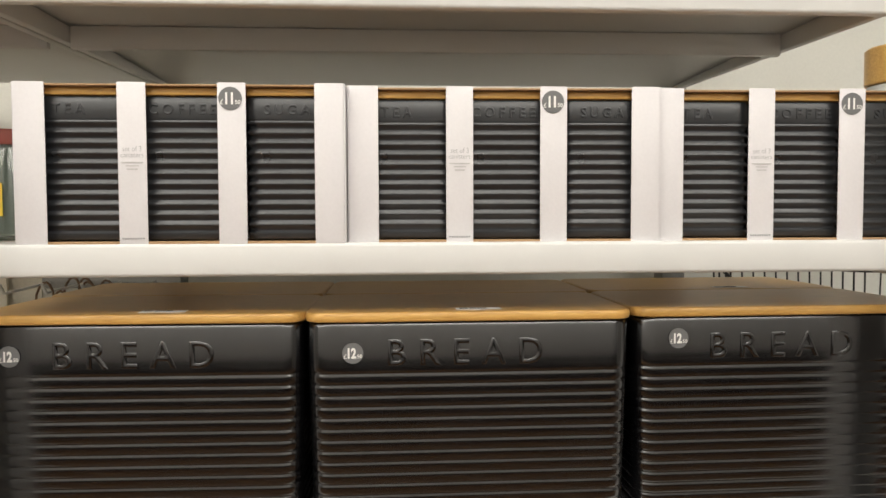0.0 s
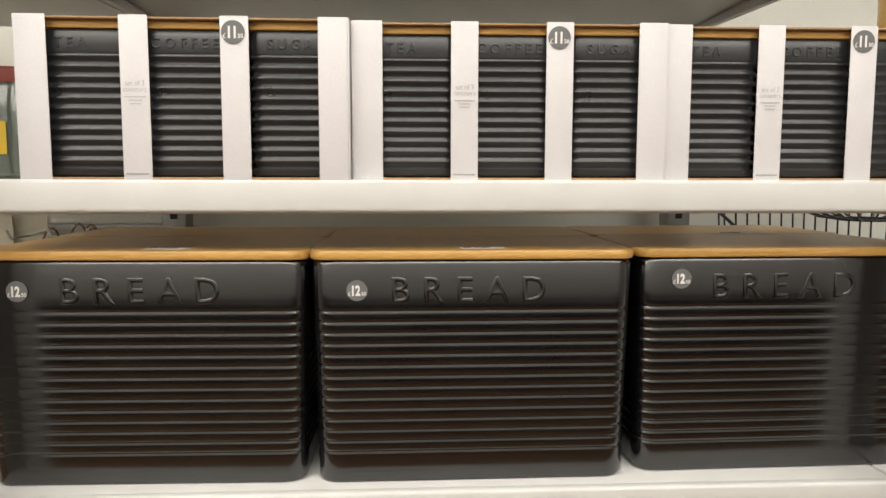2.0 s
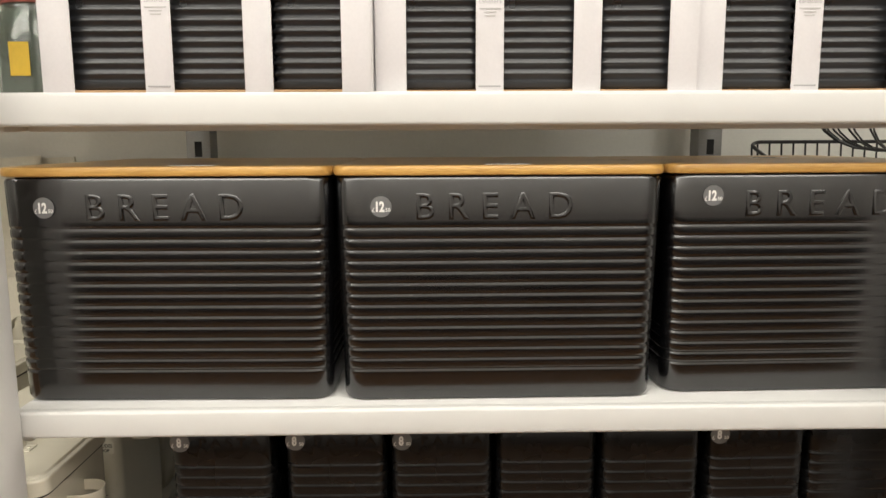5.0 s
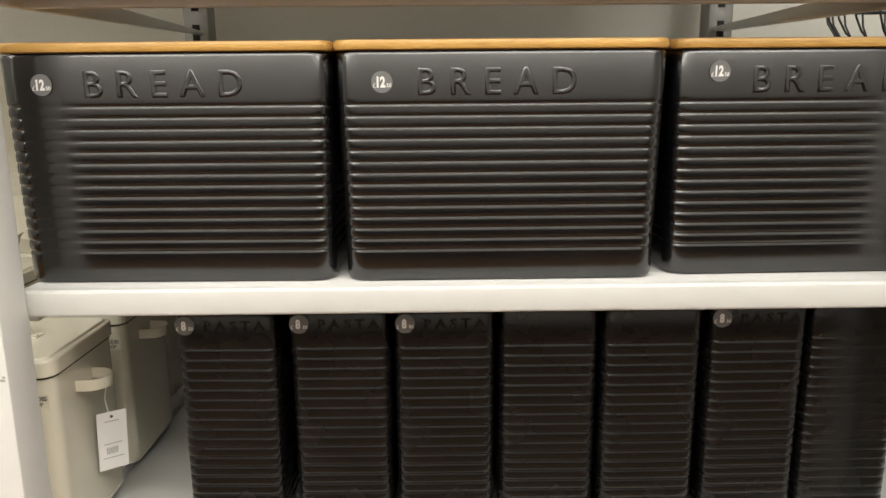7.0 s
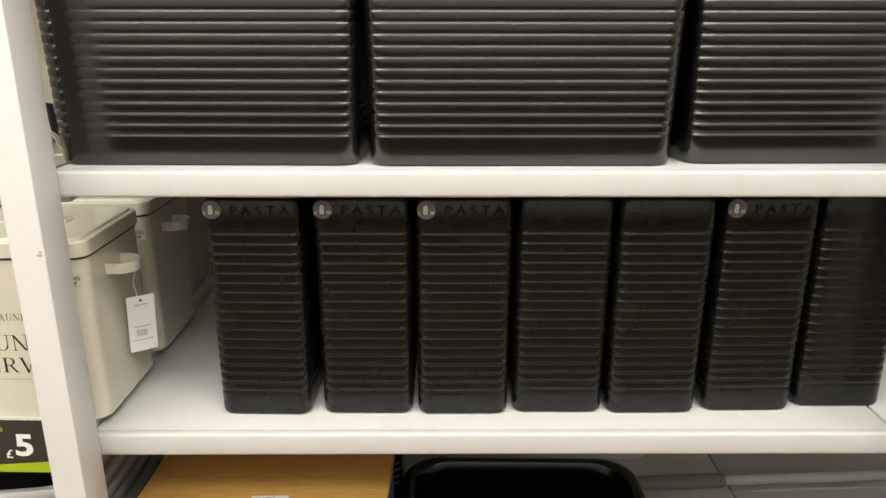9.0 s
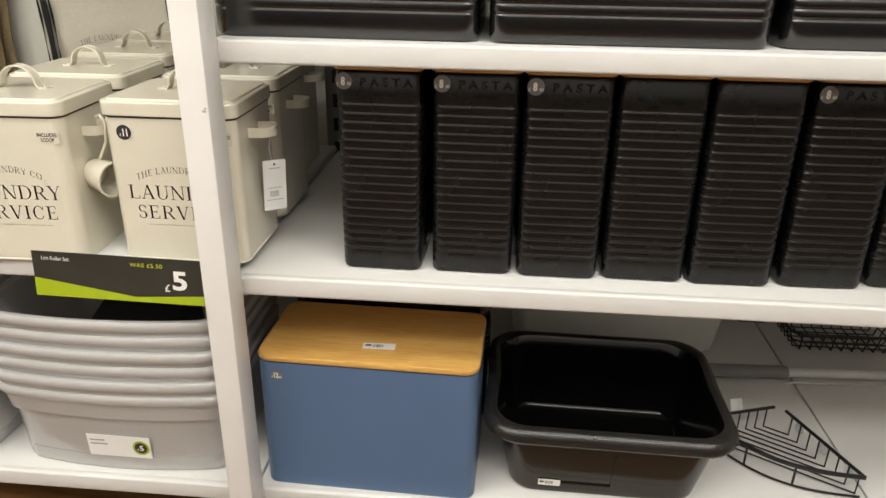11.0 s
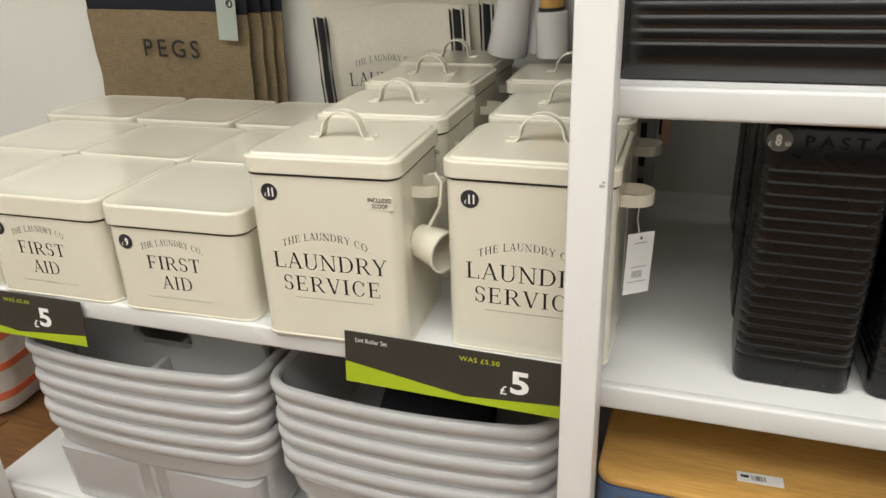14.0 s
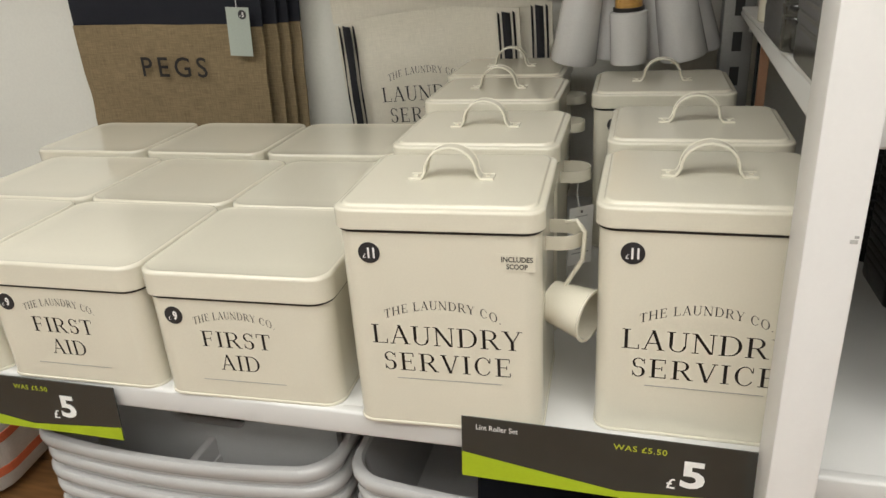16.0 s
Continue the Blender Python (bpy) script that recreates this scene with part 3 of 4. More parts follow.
def gift_box(at):
    w, d, h = 0.333, 0.112, 0.166
    t = thing("canister_gift_box", "white card gift box holding three charcoal canisters", "gift box", at, "boxed canister sets")
    th = 0.0016
    strips = ((0, 0.031), (0.103, 0.132), (0.204, 0.233), (0.303, 0.333))
    for a, b in strips:
        part("front_strip", box(a - w / 2, b - w / 2, -d / 2, -d / 2 + th, 0.0, h, 0.0006), CARD_WHITE, t)
    part("top_panel", box(-w / 2 + 0.001, w / 2 - 0.001, -d / 2 + 0.002, d / 2, h - 0.0035, h - 0.0015, 0.0005), CARD_KRAFT, t, "brown card edge")
    part("bottom_panel", box(-w / 2 + 0.001, w / 2 - 0.001, -d / 2 + 0.0005, d / 2, 0, 0.0025, 0.0005), CARD_KRAFT, t, "brown card edge")
    part("back_panel", box(-w / 2 + 0.001, w / 2 - 0.001, d / 2, d / 2 + th, 0, h), CARD_WHITE, t)
    for sx in (-w / 2 - th, w / 2):
        part("side_panel", box(sx, sx + th, -d / 2 + 0.001, d / 2, 0, h, 0.0006), CARD_WHITE, t)
    for a, b, word, wide in ((0.031, 0.103, "TEA", 0.034), (0.132, 0.204, "COFFEE", 0.070), (0.233, 0.303, "SUGAR", 0.060)):
        canister(t, (a + b) / 2 - w / 2 + {"TEA": -0.004, "COFFEE": 0.0, "SUGAR": 0.010}[word], word, wide)
    fx, fy = 0.1175 - w / 2, -d / 2 - 0.0004
    part("print", lettering("set of 3", 0.019, 0.0052, fx, 0.098, fy, bold=-0.014), INK_GREY, t)
    part("print", lettering("canisters", 0.023, 0.0045, fx, 0.0915, fy, bold=-0.014), INK_GREY, t)
    bm = bmesh.new()
    for i, l in enumerate((0.022, 0.013, 0.011)):
        box(fx - l / 2, fx + l / 2, fy - 0.0002, fy, 0.0835 - i * 0.0035, 0.0847 - i * 0.0035, bm=bm)
    part("small_print", bm, surface("pale_grey_ink", (0.5, 0.49, 0.48), 0.6), t, smooth=False)
    bm = bmesh.new()
    for i in range(9):
        box(fx - 0.0115 + i * 0.0026, fx - 0.0098 + i * 0.0026, fy - 0.0002, fy, 0.0052, 0.0068, bm=bm)
    part("maker_mark", bm, INK_GREY, t, smooth=False)
    price(t, 0.2175 - w / 2, h - 0.0165, fy, "11", r=0.012, small="50")
    return t


gift_box(pose(-0.202, 0.858, ZC, 0, 0, -0.2))
gift_box(pose(0.1365, 0.868, ZC, 0, 0, -1.2))
gift_box(pose(0.468, 0.868, ZC, 0, 0, -1.2))


# ---- cream tins ----
def tin_body(w, d, h, r):
    rings = []
    for off, z in ((0.004, 0), (0.001, 0.001), (0, 0.004), (0, 0.006), (0, h)):
        rings.append([(x, y, z) for x, y in rrect(w - 2 * off, d - 2 * off, r, 6)])
    return loft(rings)


def tin_lid(w, d, h, r, z, raised=True):
    rings = []
    if raised:
        prof = [(0.0008, 0), (0, 0.0008), (0, 0.0016), (0, h - 0.0066), (0, h - 0.0056), (0.0003, h - 0.0044), (0.0010, h - 0.0036), (0.0022, h - 0.0031), (0.0034, h - 0.0030), (0.0058, h - 0.0028), (0.0066, h - 0.0024), (0.0073, h - 0.0009), (0.0082, h - 0.0002), (0.0094, h), (0.0108, h), (0.030, h)]
    else:
        prof = [(0.0008, 0), (0, 0.0008), (0, 0.0016), (0, h - 0.0046), (0, h - 0.0036), (0.0005, h - 0.0019), (0.0014, h - 0.0007), (0.0026, h), (0.0040, h), (0.0056, h - 0.0006), (0.0070, h - 0.0008), (0.030, h - 0.0008)]
    for off, zz in prof:
        rings.append([(x, y, z + zz) for x, y in rrect(w - 2 * off, d - 2 * off, max(r - off * 0.6, 0.004), 6)])
    return loft(rings)


def strap(points, width, thick=0.0012, axis="y"):
    """A flat bent strip through points in the xz plane, as wide in y."""
    bm = bmesh.new()
    rows = []
    for i, p in enumerate(points):
        a, b = Vector(points[max(i - 1, 0)]), Vector(points[min(i + 1, len(points) - 1)])
        tx, tz = (b - a).normalized()
        nx, nz = -tz * thick / 2, tx * thick / 2
        rows.append([(p[0] + nx, -width / 2, p[1] + nz), (p[0] + nx, width / 2, p[1] + nz), (p[0] - nx, width / 2, p[1] - nz), (p[0] - nx, -width / 2, p[1] - nz)])
    if axis == "x":
        rows = [[(y, x, z) for x, y, z in r] for r in rows]
    if axis == "z":
        rows = [[(x, z, y) for x, y, z in r] for r in rows]
    return loft(rows)


def lid_handle(parent, z):
    pts = [(-0.042, 0.0012), (-0.030, 0.0012), (-0.0275, 0.004)]
    pts += [(-0.0255 * math.cos(radians(a)), 0.008 + 0.024 * math.sin(radians(a))) for a in range(0, 181, 15)]
    pts += [(0.0275, 0.004), (0.030, 0.0012), (0.042, 0.0012)]
    h = part("handle", strap(pts, 0.0155), CREAM_TIN, parent, "arched cream metal strap handle", at=pose(0, 0, z))
    for sy in (-0.0078, 0.0078):
        part("rolled_edge", tube([(x, sy, z) for x, z in pts], 0.0014), CREAM_TIN, h)
    for sx in (-0.036, 0.036):
        part("rivet", slab(0.005, 0.005, 0.002, 0.0024, 0.0008), CREAM_TIN, h, at=pose(sx, 0, 0.0015))


def laundry_tin(at, scoop=False, tag=False, name_sticker=True):
    w, d, h, lid_h = 0.188, 0.164, 0.2135, 0.0228
    t = thing("laundry_tin", "cream enamelled laundry tin with black lettering and lid handle", "storage tin", at, "laundry tins")
    part("body", tin_body(w, d, h, 0.016), CREAM_TIN, t)
    part("base_seam", slab(w + 0.0024, d + 0.0024, 0.0036, 0.017, 0.0012), CREAM_TIN, t)
    part("rim_line", slab(w + 0.0026, d + 0.0026, 0.0034, 0.017, 0.0008, h - 0.0016), RIM_BLACK, t, "thin black line under the lid")
    part("lid", tin_lid(w + 0.007, d + 0.007, lid_h, 0.018, h + 0.0015), CREAM_TIN, t)
    lid_handle(t, h + lid_h + 0.001)
    f = -d / 2 - 0.0004
    part("lettering", roman("THE LAUNDRY CO.", 0.113, 0.0092, 0.001, 0.1395, f, arch=0.0125, track=0.10), INK_CHARCOAL, t, "arched grey lettering")
    part("lettering", roman("LAUNDRY", 0.146, 0.0205, 0.003, 0.1055, f), INK_BLACK, t)
    part("lettering", roman("SERVICE", 0.128, 0.0200, 0.003, 0.0755, f, track=0.09), INK_BLACK, t)
    part("rule", box(-0.048, 0.056, f - 0.0002, f, 0.0560, 0.0566), INK_GREY, t, smooth=False)
    price(t, -w / 2 + 0.030, h - 0.022, f, "11", r=0.0105, material=STICKER_DARK)
    lab = part("label", box(0.057, 0.089, f - 0.0002, f, h - 0.036, h - 0.019), CREAM_TIN, t, "clear scoop label with dark print")
    part("print", lettering("INCLUDES", 0.028, 0.0052, 0.073, h - 0.0240, f - 0.0005, bold=0.02), INK_BLACK, lab)
    part("print", lettering("SCOOP", 0.019, 0.0052, 0.073, h - 0.0310, f - 0.0005, bold=0.02), INK_BLACK, lab)
    pts = [(w / 2 - 0.001, -0.030), (w / 2 + 0.012, -0.030)]
    pts += [(w / 2 + 0.012 + 0.022 * math.sin(radians(a)), -0.008 - 0.022 * math.cos(radians(a))) for a in range(15, 180, 15)]
    pts += [(w / 2 + 0.012, 0.014), (w / 2 - 0.001, 0.014)]
    part("scoop_holder", strap(pts, 0.014, axis="z"), CREAM_TIN, t, "cream metal loop on the side", at=pose(0, 0, h - 0.03))
    if scoop:
        cup = part("scoop", lathe([(0.019, -0.022), (0.021, -0.021), (0.0255, 0.020), (0.0268, 0.021), (0.0268, 0.0225), (0.024, 0.0225), (0.0195, -0.019), (0.0005, -0.019)]), CREAM_TIN, t, "cream metal measuring scoop", at=pose(w / 2 + 0.024, -0.034, h - 0.096, 95, 0, 62))
        part("scoop_handle", tube([(w / 2 + 0.018, -0.03, h - 0.074), (w / 2 + 0.034, -0.032, h - 0.045), (w / 2 + 0.036, -0.03, h - 0.018), (w / 2 + 0.028, -0.026, h - 0.008), (w / 2 + 0.018, -0.02, h - 0.012)], 0.0022), CREAM_TIN, t)
    if tag:
        tg = part("swing_tag", box(-0.018, 0.018, -0.0004, 0.0004, -0.039, 0.039), PAPER, t, "white hanging swing tag with a barcode", at=pose(w / 2 + 0.022, 0.004, h - 0.1185, 0, 2, 39))
        bm = bmesh.new()
        for i in range(8):
            box(-0.008 + i * 0.0018, -0.0072 + i * 0.0018, -0.0008, -0.0004, -0.018, -0.009, bm=bm)
        for l, lz in ((0.018, 0.026), (0.022, -0.0045), (0.026, -0.0235)):
            part("print_line", box(-l / 2, l / 2, -0.0008, -0.0004, lz, lz + 0.0008), INK_GREY, tg, smooth=False)
        part("eyelet", disc(0.0018, 0.0, 0.0325, -0.0004), INK_CHARCOAL, tg)
        part("barcode", bm, INK_GREY, tg, smooth=False)
        part("string", tube([(w / 2 + 0.022, 0.0025, h - 0.086), (w / 2 + 0.017, 0.004, h - 0.062), (w / 2 + 0.020, 0.013, h - 0.034)], 0.0005), PAPER, t)
    return t


laundry_tin(pose(-0.750, 0.876, ZL, 0, 0, 2.5), scoop=True)
laundry_tin(pose(-0.511, 0.901, ZL, 0, 0, 0.0), tag=True)
for lx, ly, turn in ((-0.758, 1.075, 1), (-0.784, 1.300, 0), (-0.797, 1.484, -1), (-0.513, 1.101, 0), (-0.549, 1.345, 1)):
    laundry_tin(pose(lx, ly, ZL, 0, 0, turn), tag=lx < -0.7 and ly < 1.1)


def first_aid_tin(at):
    w, d, h, lid_h = 0.208, 0.187, 0.1235, 0.029
    t = thing("first_aid_tin", "low cream enamelled first aid tin with a plain lid", "storage tin", at, "first aid tins")
    part("body", tin_body(w, d, h, 0.02), CREAM_TIN, t)
    part("base_seam", slab(w + 0.0024, d + 0.0024, 0.0036, 0.021, 0.0012), CREAM_TIN, t)
    part("rim_line", slab(w + 0.0026, d + 0.0026, 0.0034, 0.021, 0.0008, h - 0.0016), RIM_BLACK, t, "thin black line under the lid")
    part("lid", tin_lid(w + 0.007, d + 0.007, lid_h, 0.022, h + 0.0015, raised=False), CREAM_TIN, t)
    f = -d / 2 - 0.0004
    part("lettering", roman("THE LAUNDRY CO.", 0.094, 0.0088, -0.004, 0.1055, f, arch=0.0095, track=0.10), INK_CHARCOAL, t, "arched grey lettering")
    part("lettering", roman("FIRST", 0.081, 0.0190, -0.005, 0.0755, f), INK_BLACK, t)
    part("lettering", roman("AID", 0.047, 0.0190, -0.005, 0.0470, f), INK_BLACK, t)
    part("rule", box(-0.053, 0.045, f - 0.0002, f, 0.0235, 0.0241), INK_GREY, t, smooth=False)
    price(t, -w / 2 + 0.031, 0.1020, f, "9", r=0.0105, material=STICKER_DARK)
    return t


first_aid_tin(pose(-0.975, 0.895, ZL, 0, 0, 2.0))
first_aid_tin(pose(-1.193, 0.893, ZL, 0, 0, 1.0))
first_aid_tin(pose(-1.410, 0.891, ZL, 0, 0, 0.0))
for y, dx, gap in ((1.0900, -0.003, 0.2165), (1.3120, -0.068, 0.2215)):
    for i in range(3):
        first_aid_tin(pose(-0.975 - gap * i + dx, y, ZL, 0, 0, (1.0, -0.5, 0.5)[i]))


# ---- price signs ----
def price_sign(at, words, shift=0.0):
    w, h = 0.28, 0.07
    t = thing("price_sign", "charcoal and lime green printed price sign hung on the shelf lip", "sign", at, "shelf price signs")
    part("panel", box(-w / 2, w / 2, -0.0008, 0.0008, -h / 2, h / 2), SIGN_DARK, t, smooth=False)
    bm = bmesh.new()
    ys = (-0.0012, -0.0008)
    left, right = -w / 2, w / 2
    mid = left + w * 0.55
    for pts in (((left, -h / 2 + 0.029), (left, -h / 2 + 0.004), (mid, -h / 2)), ((left, -h / 2 + 0.004), (left, -h / 2), (mid, -h / 2)), ((left, -h / 2 + 0.029), (mid, -h / 2), (mid, -h / 2 + 0.0075)), ((mid, -h / 2 + 0.0075), (mid, -h / 2), (right, -h / 2)), ((mid, -h / 2 + 0.0075), (right, -h / 2), (right, -h / 2 + 0.017))):
        a = [bm.verts.new((x, ys[0], z)) for x, z in pts]
        bm.faces.new(a)
    bmesh.ops.remove_doubles(bm, verts=bm.verts[:], dist=0.00001)
    part("green_band", bm, GREEN_PRINT, t, smooth=False)
    if words:
        part("lettering", lettering("Lint Roller Set", 0.042, 0.006, left + 0.036, h / 2 - 0.010, -0.0014), PRINT_WHITE, t)
    part("lettering", lettering("WAS £5.50", 0.049, 0.0062, right - 0.107 - shift, h / 2 - 0.012, -0.0014, bold=0.008, spacing=1.1), LIME_TEXT, t)
    part("price_figure", lettering("5", 0.022, 0.030, right - 0.058 - shift, 0.002, -0.0014, bold=0.03), PRINT_WHITE, t)
    part("pound_sign", lettering("£", 0.008, 0.0115, right - 0.077 - shift, -0.010, -0.0014, bold=0.01), PRINT_WHITE, t)


price_sign(pose(-0.593, 0.792, 0.499, -4, 1.0, 0), True)
price_sign(pose(-1.287, 0.792, 0.485, -4, 0.0, 0), False, 0.012)


# ---- grey plastic tubs ----
BOW = 0.020


def tub_rings(w, d, h):
    """From the base's outside up over the rolled rim and down inside."""
    prof = [(-0.026, 0.0), (-0.023, 0.003), (-0.0215, 0.008), (-0.0165, h - 0.058), (-0.0155, h - 0.055), (-0.010, h - 0.052), (-0.009, h - 0.048), (-0.0065, h - 0.021), (-0.003, h - 0.0195), (-0.0005, h - 0.016), (0.001, h - 0.010), (0.0005, h - 0.004), (-0.002, h - 0.0008), (-0.006, h), (-0.010, h - 0.001), (-0.0125, h - 0.005), (-0.0145, h - 0.02), (-0.018, h - 0.05), (-0.028, 0.006), (-0.036, 0.004)]
    return [[(x, y, z) for x, y in rrect(w + 2 * o, d + 2 * o, 0.042 + o * 0.5, 6, BOW, 10)] for o, z in prof]


def tub(at, w, caddy, bottom, top):
    d, h = 0.30, 0.165
    name = "cleaning_caddy" if caddy else "storage_tub"
    t = thing(name, "light grey plastic cleaning caddy nested in a stack" if caddy else "light grey plastic tub with a rolled rim, nested", "caddy" if caddy else "tub", at, "stack of grey caddies" if caddy else "stack of grey tubs")
    rings = tub_rings(w, d, h)
    if caddy and bottom:
        rings = rings[3:]
        for s in (-1, 1):
            half = w / 2 - 0.030
            cell = [[(x + s * (half / 2 + 0.009), y - BOW * 0.6, z) for x, y in rrect(half - 0.006 - 2 * o, d - 0.012 - 2 * o, 0.022)] for o, z in ((0.008, 0.0), (0.005, 0.003), (0.004, 0.008), (-0.001, h - 0.058))]
            part("compartment", loft(cell), GREY_PLASTIC, t, "lower half of the caddy")
    low = len(rings) - 20
    part("body", loft(rings[:9 + low], bottom=True, top=False), GREY_PLASTIC, t)
    part("rim", loft(rings[8 + low:16 + low], bottom=False, top=False), GREY_PLASTIC, t, "thick rolled rim")
    part("inside", loft(rings[15 + low:], bottom=False, top=True), GREY_PLASTIC, t)
    if caddy:
        part("divider", box(-0.006, 0.006, -d / 2 - 0.004, d / 2 - 0.02, 0.02, h - 0.045, 0.003), GREY_PLASTIC, t)
    if caddy and bottom:
        yf = -d / 2 + 0.0088 - BOW * 0.6
        lab = part("label", box(0.098, 0.143, yf - 0.0008, yf, 0.014, 0.031), PAPER, t, "small white printed label", smooth=False)
        for k in range(6):
            part("barcode_bar", box(0.103 + 0.0034 * k, 0.1048 + 0.0034 * k, yf - 0.0012, yf - 0.0008, 0.019, 0.027), INK_CHARCOAL, lab, smooth=False)
        for k in range(2):
            part("print", box(0.127, 0.139, yf - 0.0012, yf - 0.0008, 0.0185 + 0.005 * k, 0.0205 + 0.005 * k), INK_GREY, lab, smooth=False)
    if caddy and top:
        bm = bmesh.new()
        outer, inner = rrect(0.37, 0.130, 0.030, 6), rrect(0.112, 0.030, 0.0145, 6)
        rows = [[bm.verts.new((x, yy, h - 0.045 + z + rise)) for x, z in ring] for ring, yy, rise in ((inner, -0.067, 0.036), (outer, -0.067, 0.0), (outer, -0.054, 0.0), (inner, -0.054, 0.036))]
        for p, q in zip(rows, rows[1:] + rows[:1]):
            for i in range(len(p)):
                j = (i + 1) % len(p)
                bm.faces.new((p[i], p[j], q[j], q[i]))
        part("carry_handle", bm, GREY_PLASTIC, t, "grey plastic carry handle with an oval slot")
        part("cross_wall", box(-w / 2 + 0.02, w / 2 - 0.02, -0.065, -0.055, 0.02, h - 0.055, 0.002), GREY_PLASTIC, t)
    if not caddy and bottom:
        lab = part("label", box(-0.055, 0.055, -0.0006, 0, -0.022, 0.022), PAPER, t, "white printed label", smooth=False, at=pose(0.0065, -d / 2 - BOW + 0.0164, 0.055, 3, 0, -0.8))
        ring = part("price_sticker", disc(0.0145, 0.038, 0, -0.0006), GREEN_PRINT, lab, "round green price sticker with a dark centre")
        part("dark_centre", disc(0.0108, 0.038, 0, -0.0010), STICKER_DARK, lab)
        part("price_figures", lettering("5", 0.007, 0.011, 0.0395, 0, -0.0016, bold=0.02), PRINT_WHITE, lab)
        part("pound_sign", lettering("£", 0.0032, 0.0045, 0.033, -0.003, -0.0016), PRINT_WHITE, lab)
        for k in range(2):
            part("print", box(-0.050, -0.024 + 0.004 * k, -0.0009, -0.0006, 0.010 - k * 0.008, 0.0125 - k * 0.008), INK_GREY, lab, smooth=False)
    return t


def stack(x, y, w, caddy, pitch, n=6, turn=0.0):
    for i in range(n):
        tub(pose(x + 0.002 * math.sin(i * 2.1), y + 0.0015 * math.cos(i * 3.3), ZB + pitch * i, 0, 0, turn + 0.4 * math.sin(i * 1.7)), w, caddy, i == 0, i == n - 1)


stack(-0.6755, 0.968, 0.417, False, 0.0275)
stack(-1.110, 0.966, 0.430, True, 0.0275, turn=-0.3)

pouch = thing("black_pouch", "folded black cloth pouch lying in the top grey tub", "pouch", pose(-0.675, 0.97, ZB + 0.150, 0, 0, 12))
part("body", slab(0.17, 0.20, 0.085, 0.03, 0.012), NAVY_CLOTH, pouch)


# ---- blue bread bin ----
def blue_bin(at):
    w, d, h = 0.348, 0.185, 0.236
    t = thing("blue_bread_bin", "smooth matt blue metal bread bin with a bamboo lid", "bread bin", at)
    part("body", tin_body(w, d, h, 0.018), BLUE_TIN, t)
    lid = bamboo_lid(t, w, d, h, 0.011, 0.024)
    barcode_label(lid, 0.052, 0.018, pose(0.012, -d / 2 + 0.050, h + 0.0132, -90, 0, 3), seed=8)
    price(t, -w / 2 + 0.032, h - 0.022, -d / 2 - 0.0003, "12", r=0.0095, material=STICKER_GREY, small="50")



blue_bin(pose(-0.243, 0.906, ZB, 0, 0, -1.7))
bread_bin(pose(-0.236, 1.118, ZB, 0, 0, 0.5), sticker=False)


# ---- black washing-up bowl ----
def basin(at):
    w, d, h = 0.398, 0.326, 0.152
    t = thing("washing_up_bowl", "deep glossy black plastic washing-up bowl with a rolled rim", "bowl", at)
    outer = [(-0.052, 0.0), (-0.047, 0.0015), (-0.0445, 0.006), (-0.0433, 0.012), (-0.0232, h - 0.040), (-0.022, h - 0.034), (-0.0205, h - 0.030), (-0.006, h - 0.028), (-0.001, h - 0.025), (0.002, h - 0.018), (0.001, h - 0.010), (-0.003, h - 0.004), (-0.008, h - 0.001), (-0.013, h), (-0.019, h - 0.002)]
    inner = [(-0.019, h - 0.002), (-0.0225, h - 0.007), (-0.026, h - 0.03), (-0.047, 0.020), (-0.050, 0.013), (-0.056, 0.008), (-0.066, 0.006)]

    def rings(prof):
        out = []
        for o, z in prof:
            ring = []
            for x, y in rrect(w + 2 * o, d + 2 * o, 0.06 + o * 0.4, 7, 0.0001, 10):
                grip = math.exp(-(y / 0.055) ** 2) * (1 if abs(x) > w * 0.38 else 0) * (z / h) ** 3
                ring.append((x - math.copysign(0.004, x) * grip, y, z + 0.005 * grip))
            out.append(ring)
        return out

    # The shell's brown tinge is painted floor reflection.
    part("shell", loft(rings(outer[:8]), bottom=True, top=False), FLOOR_TINTED_PLASTIC, t, "black plastic side, the floor's brown reflection put into its colour")
    part("rim", loft(rings(outer[7:]), bottom=False, top=False), RIM_PLASTIC, t, "thick rolled charcoal rim")
    part("panel_line", box(-0.070, 0.012, -0.0016, 0.002, -0.001, 0.001, 0.0004), FLOOR_TINTED_PLASTIC, t, "moulded line", at=pose(0, -d / 2 + 0.0388, 0.026, 10.4, 0, 0))
    part("panel_edge", box(-0.001, 0.001, -0.0016, 0.002, -0.040, 0.036, 0.0004), FLOOR_TINTED_PLASTIC, t, "moulded line", at=pose(0.012, -d / 2 + 0.0316, 0.066, 10.4, 0, 0))
    part("inside", loft(rings(inner), bottom=False, top=True), BLACK_PLASTIC, t, "glossy black inside")
    barcode_label(t, 0.036, 0.014, pose(-0.088, -d / 2 + 0.0388, 0.026, 10.5, 0, 0), seed=11)


basin(pose(0.141, 0.958, ZB, 0, 0, -1.0))


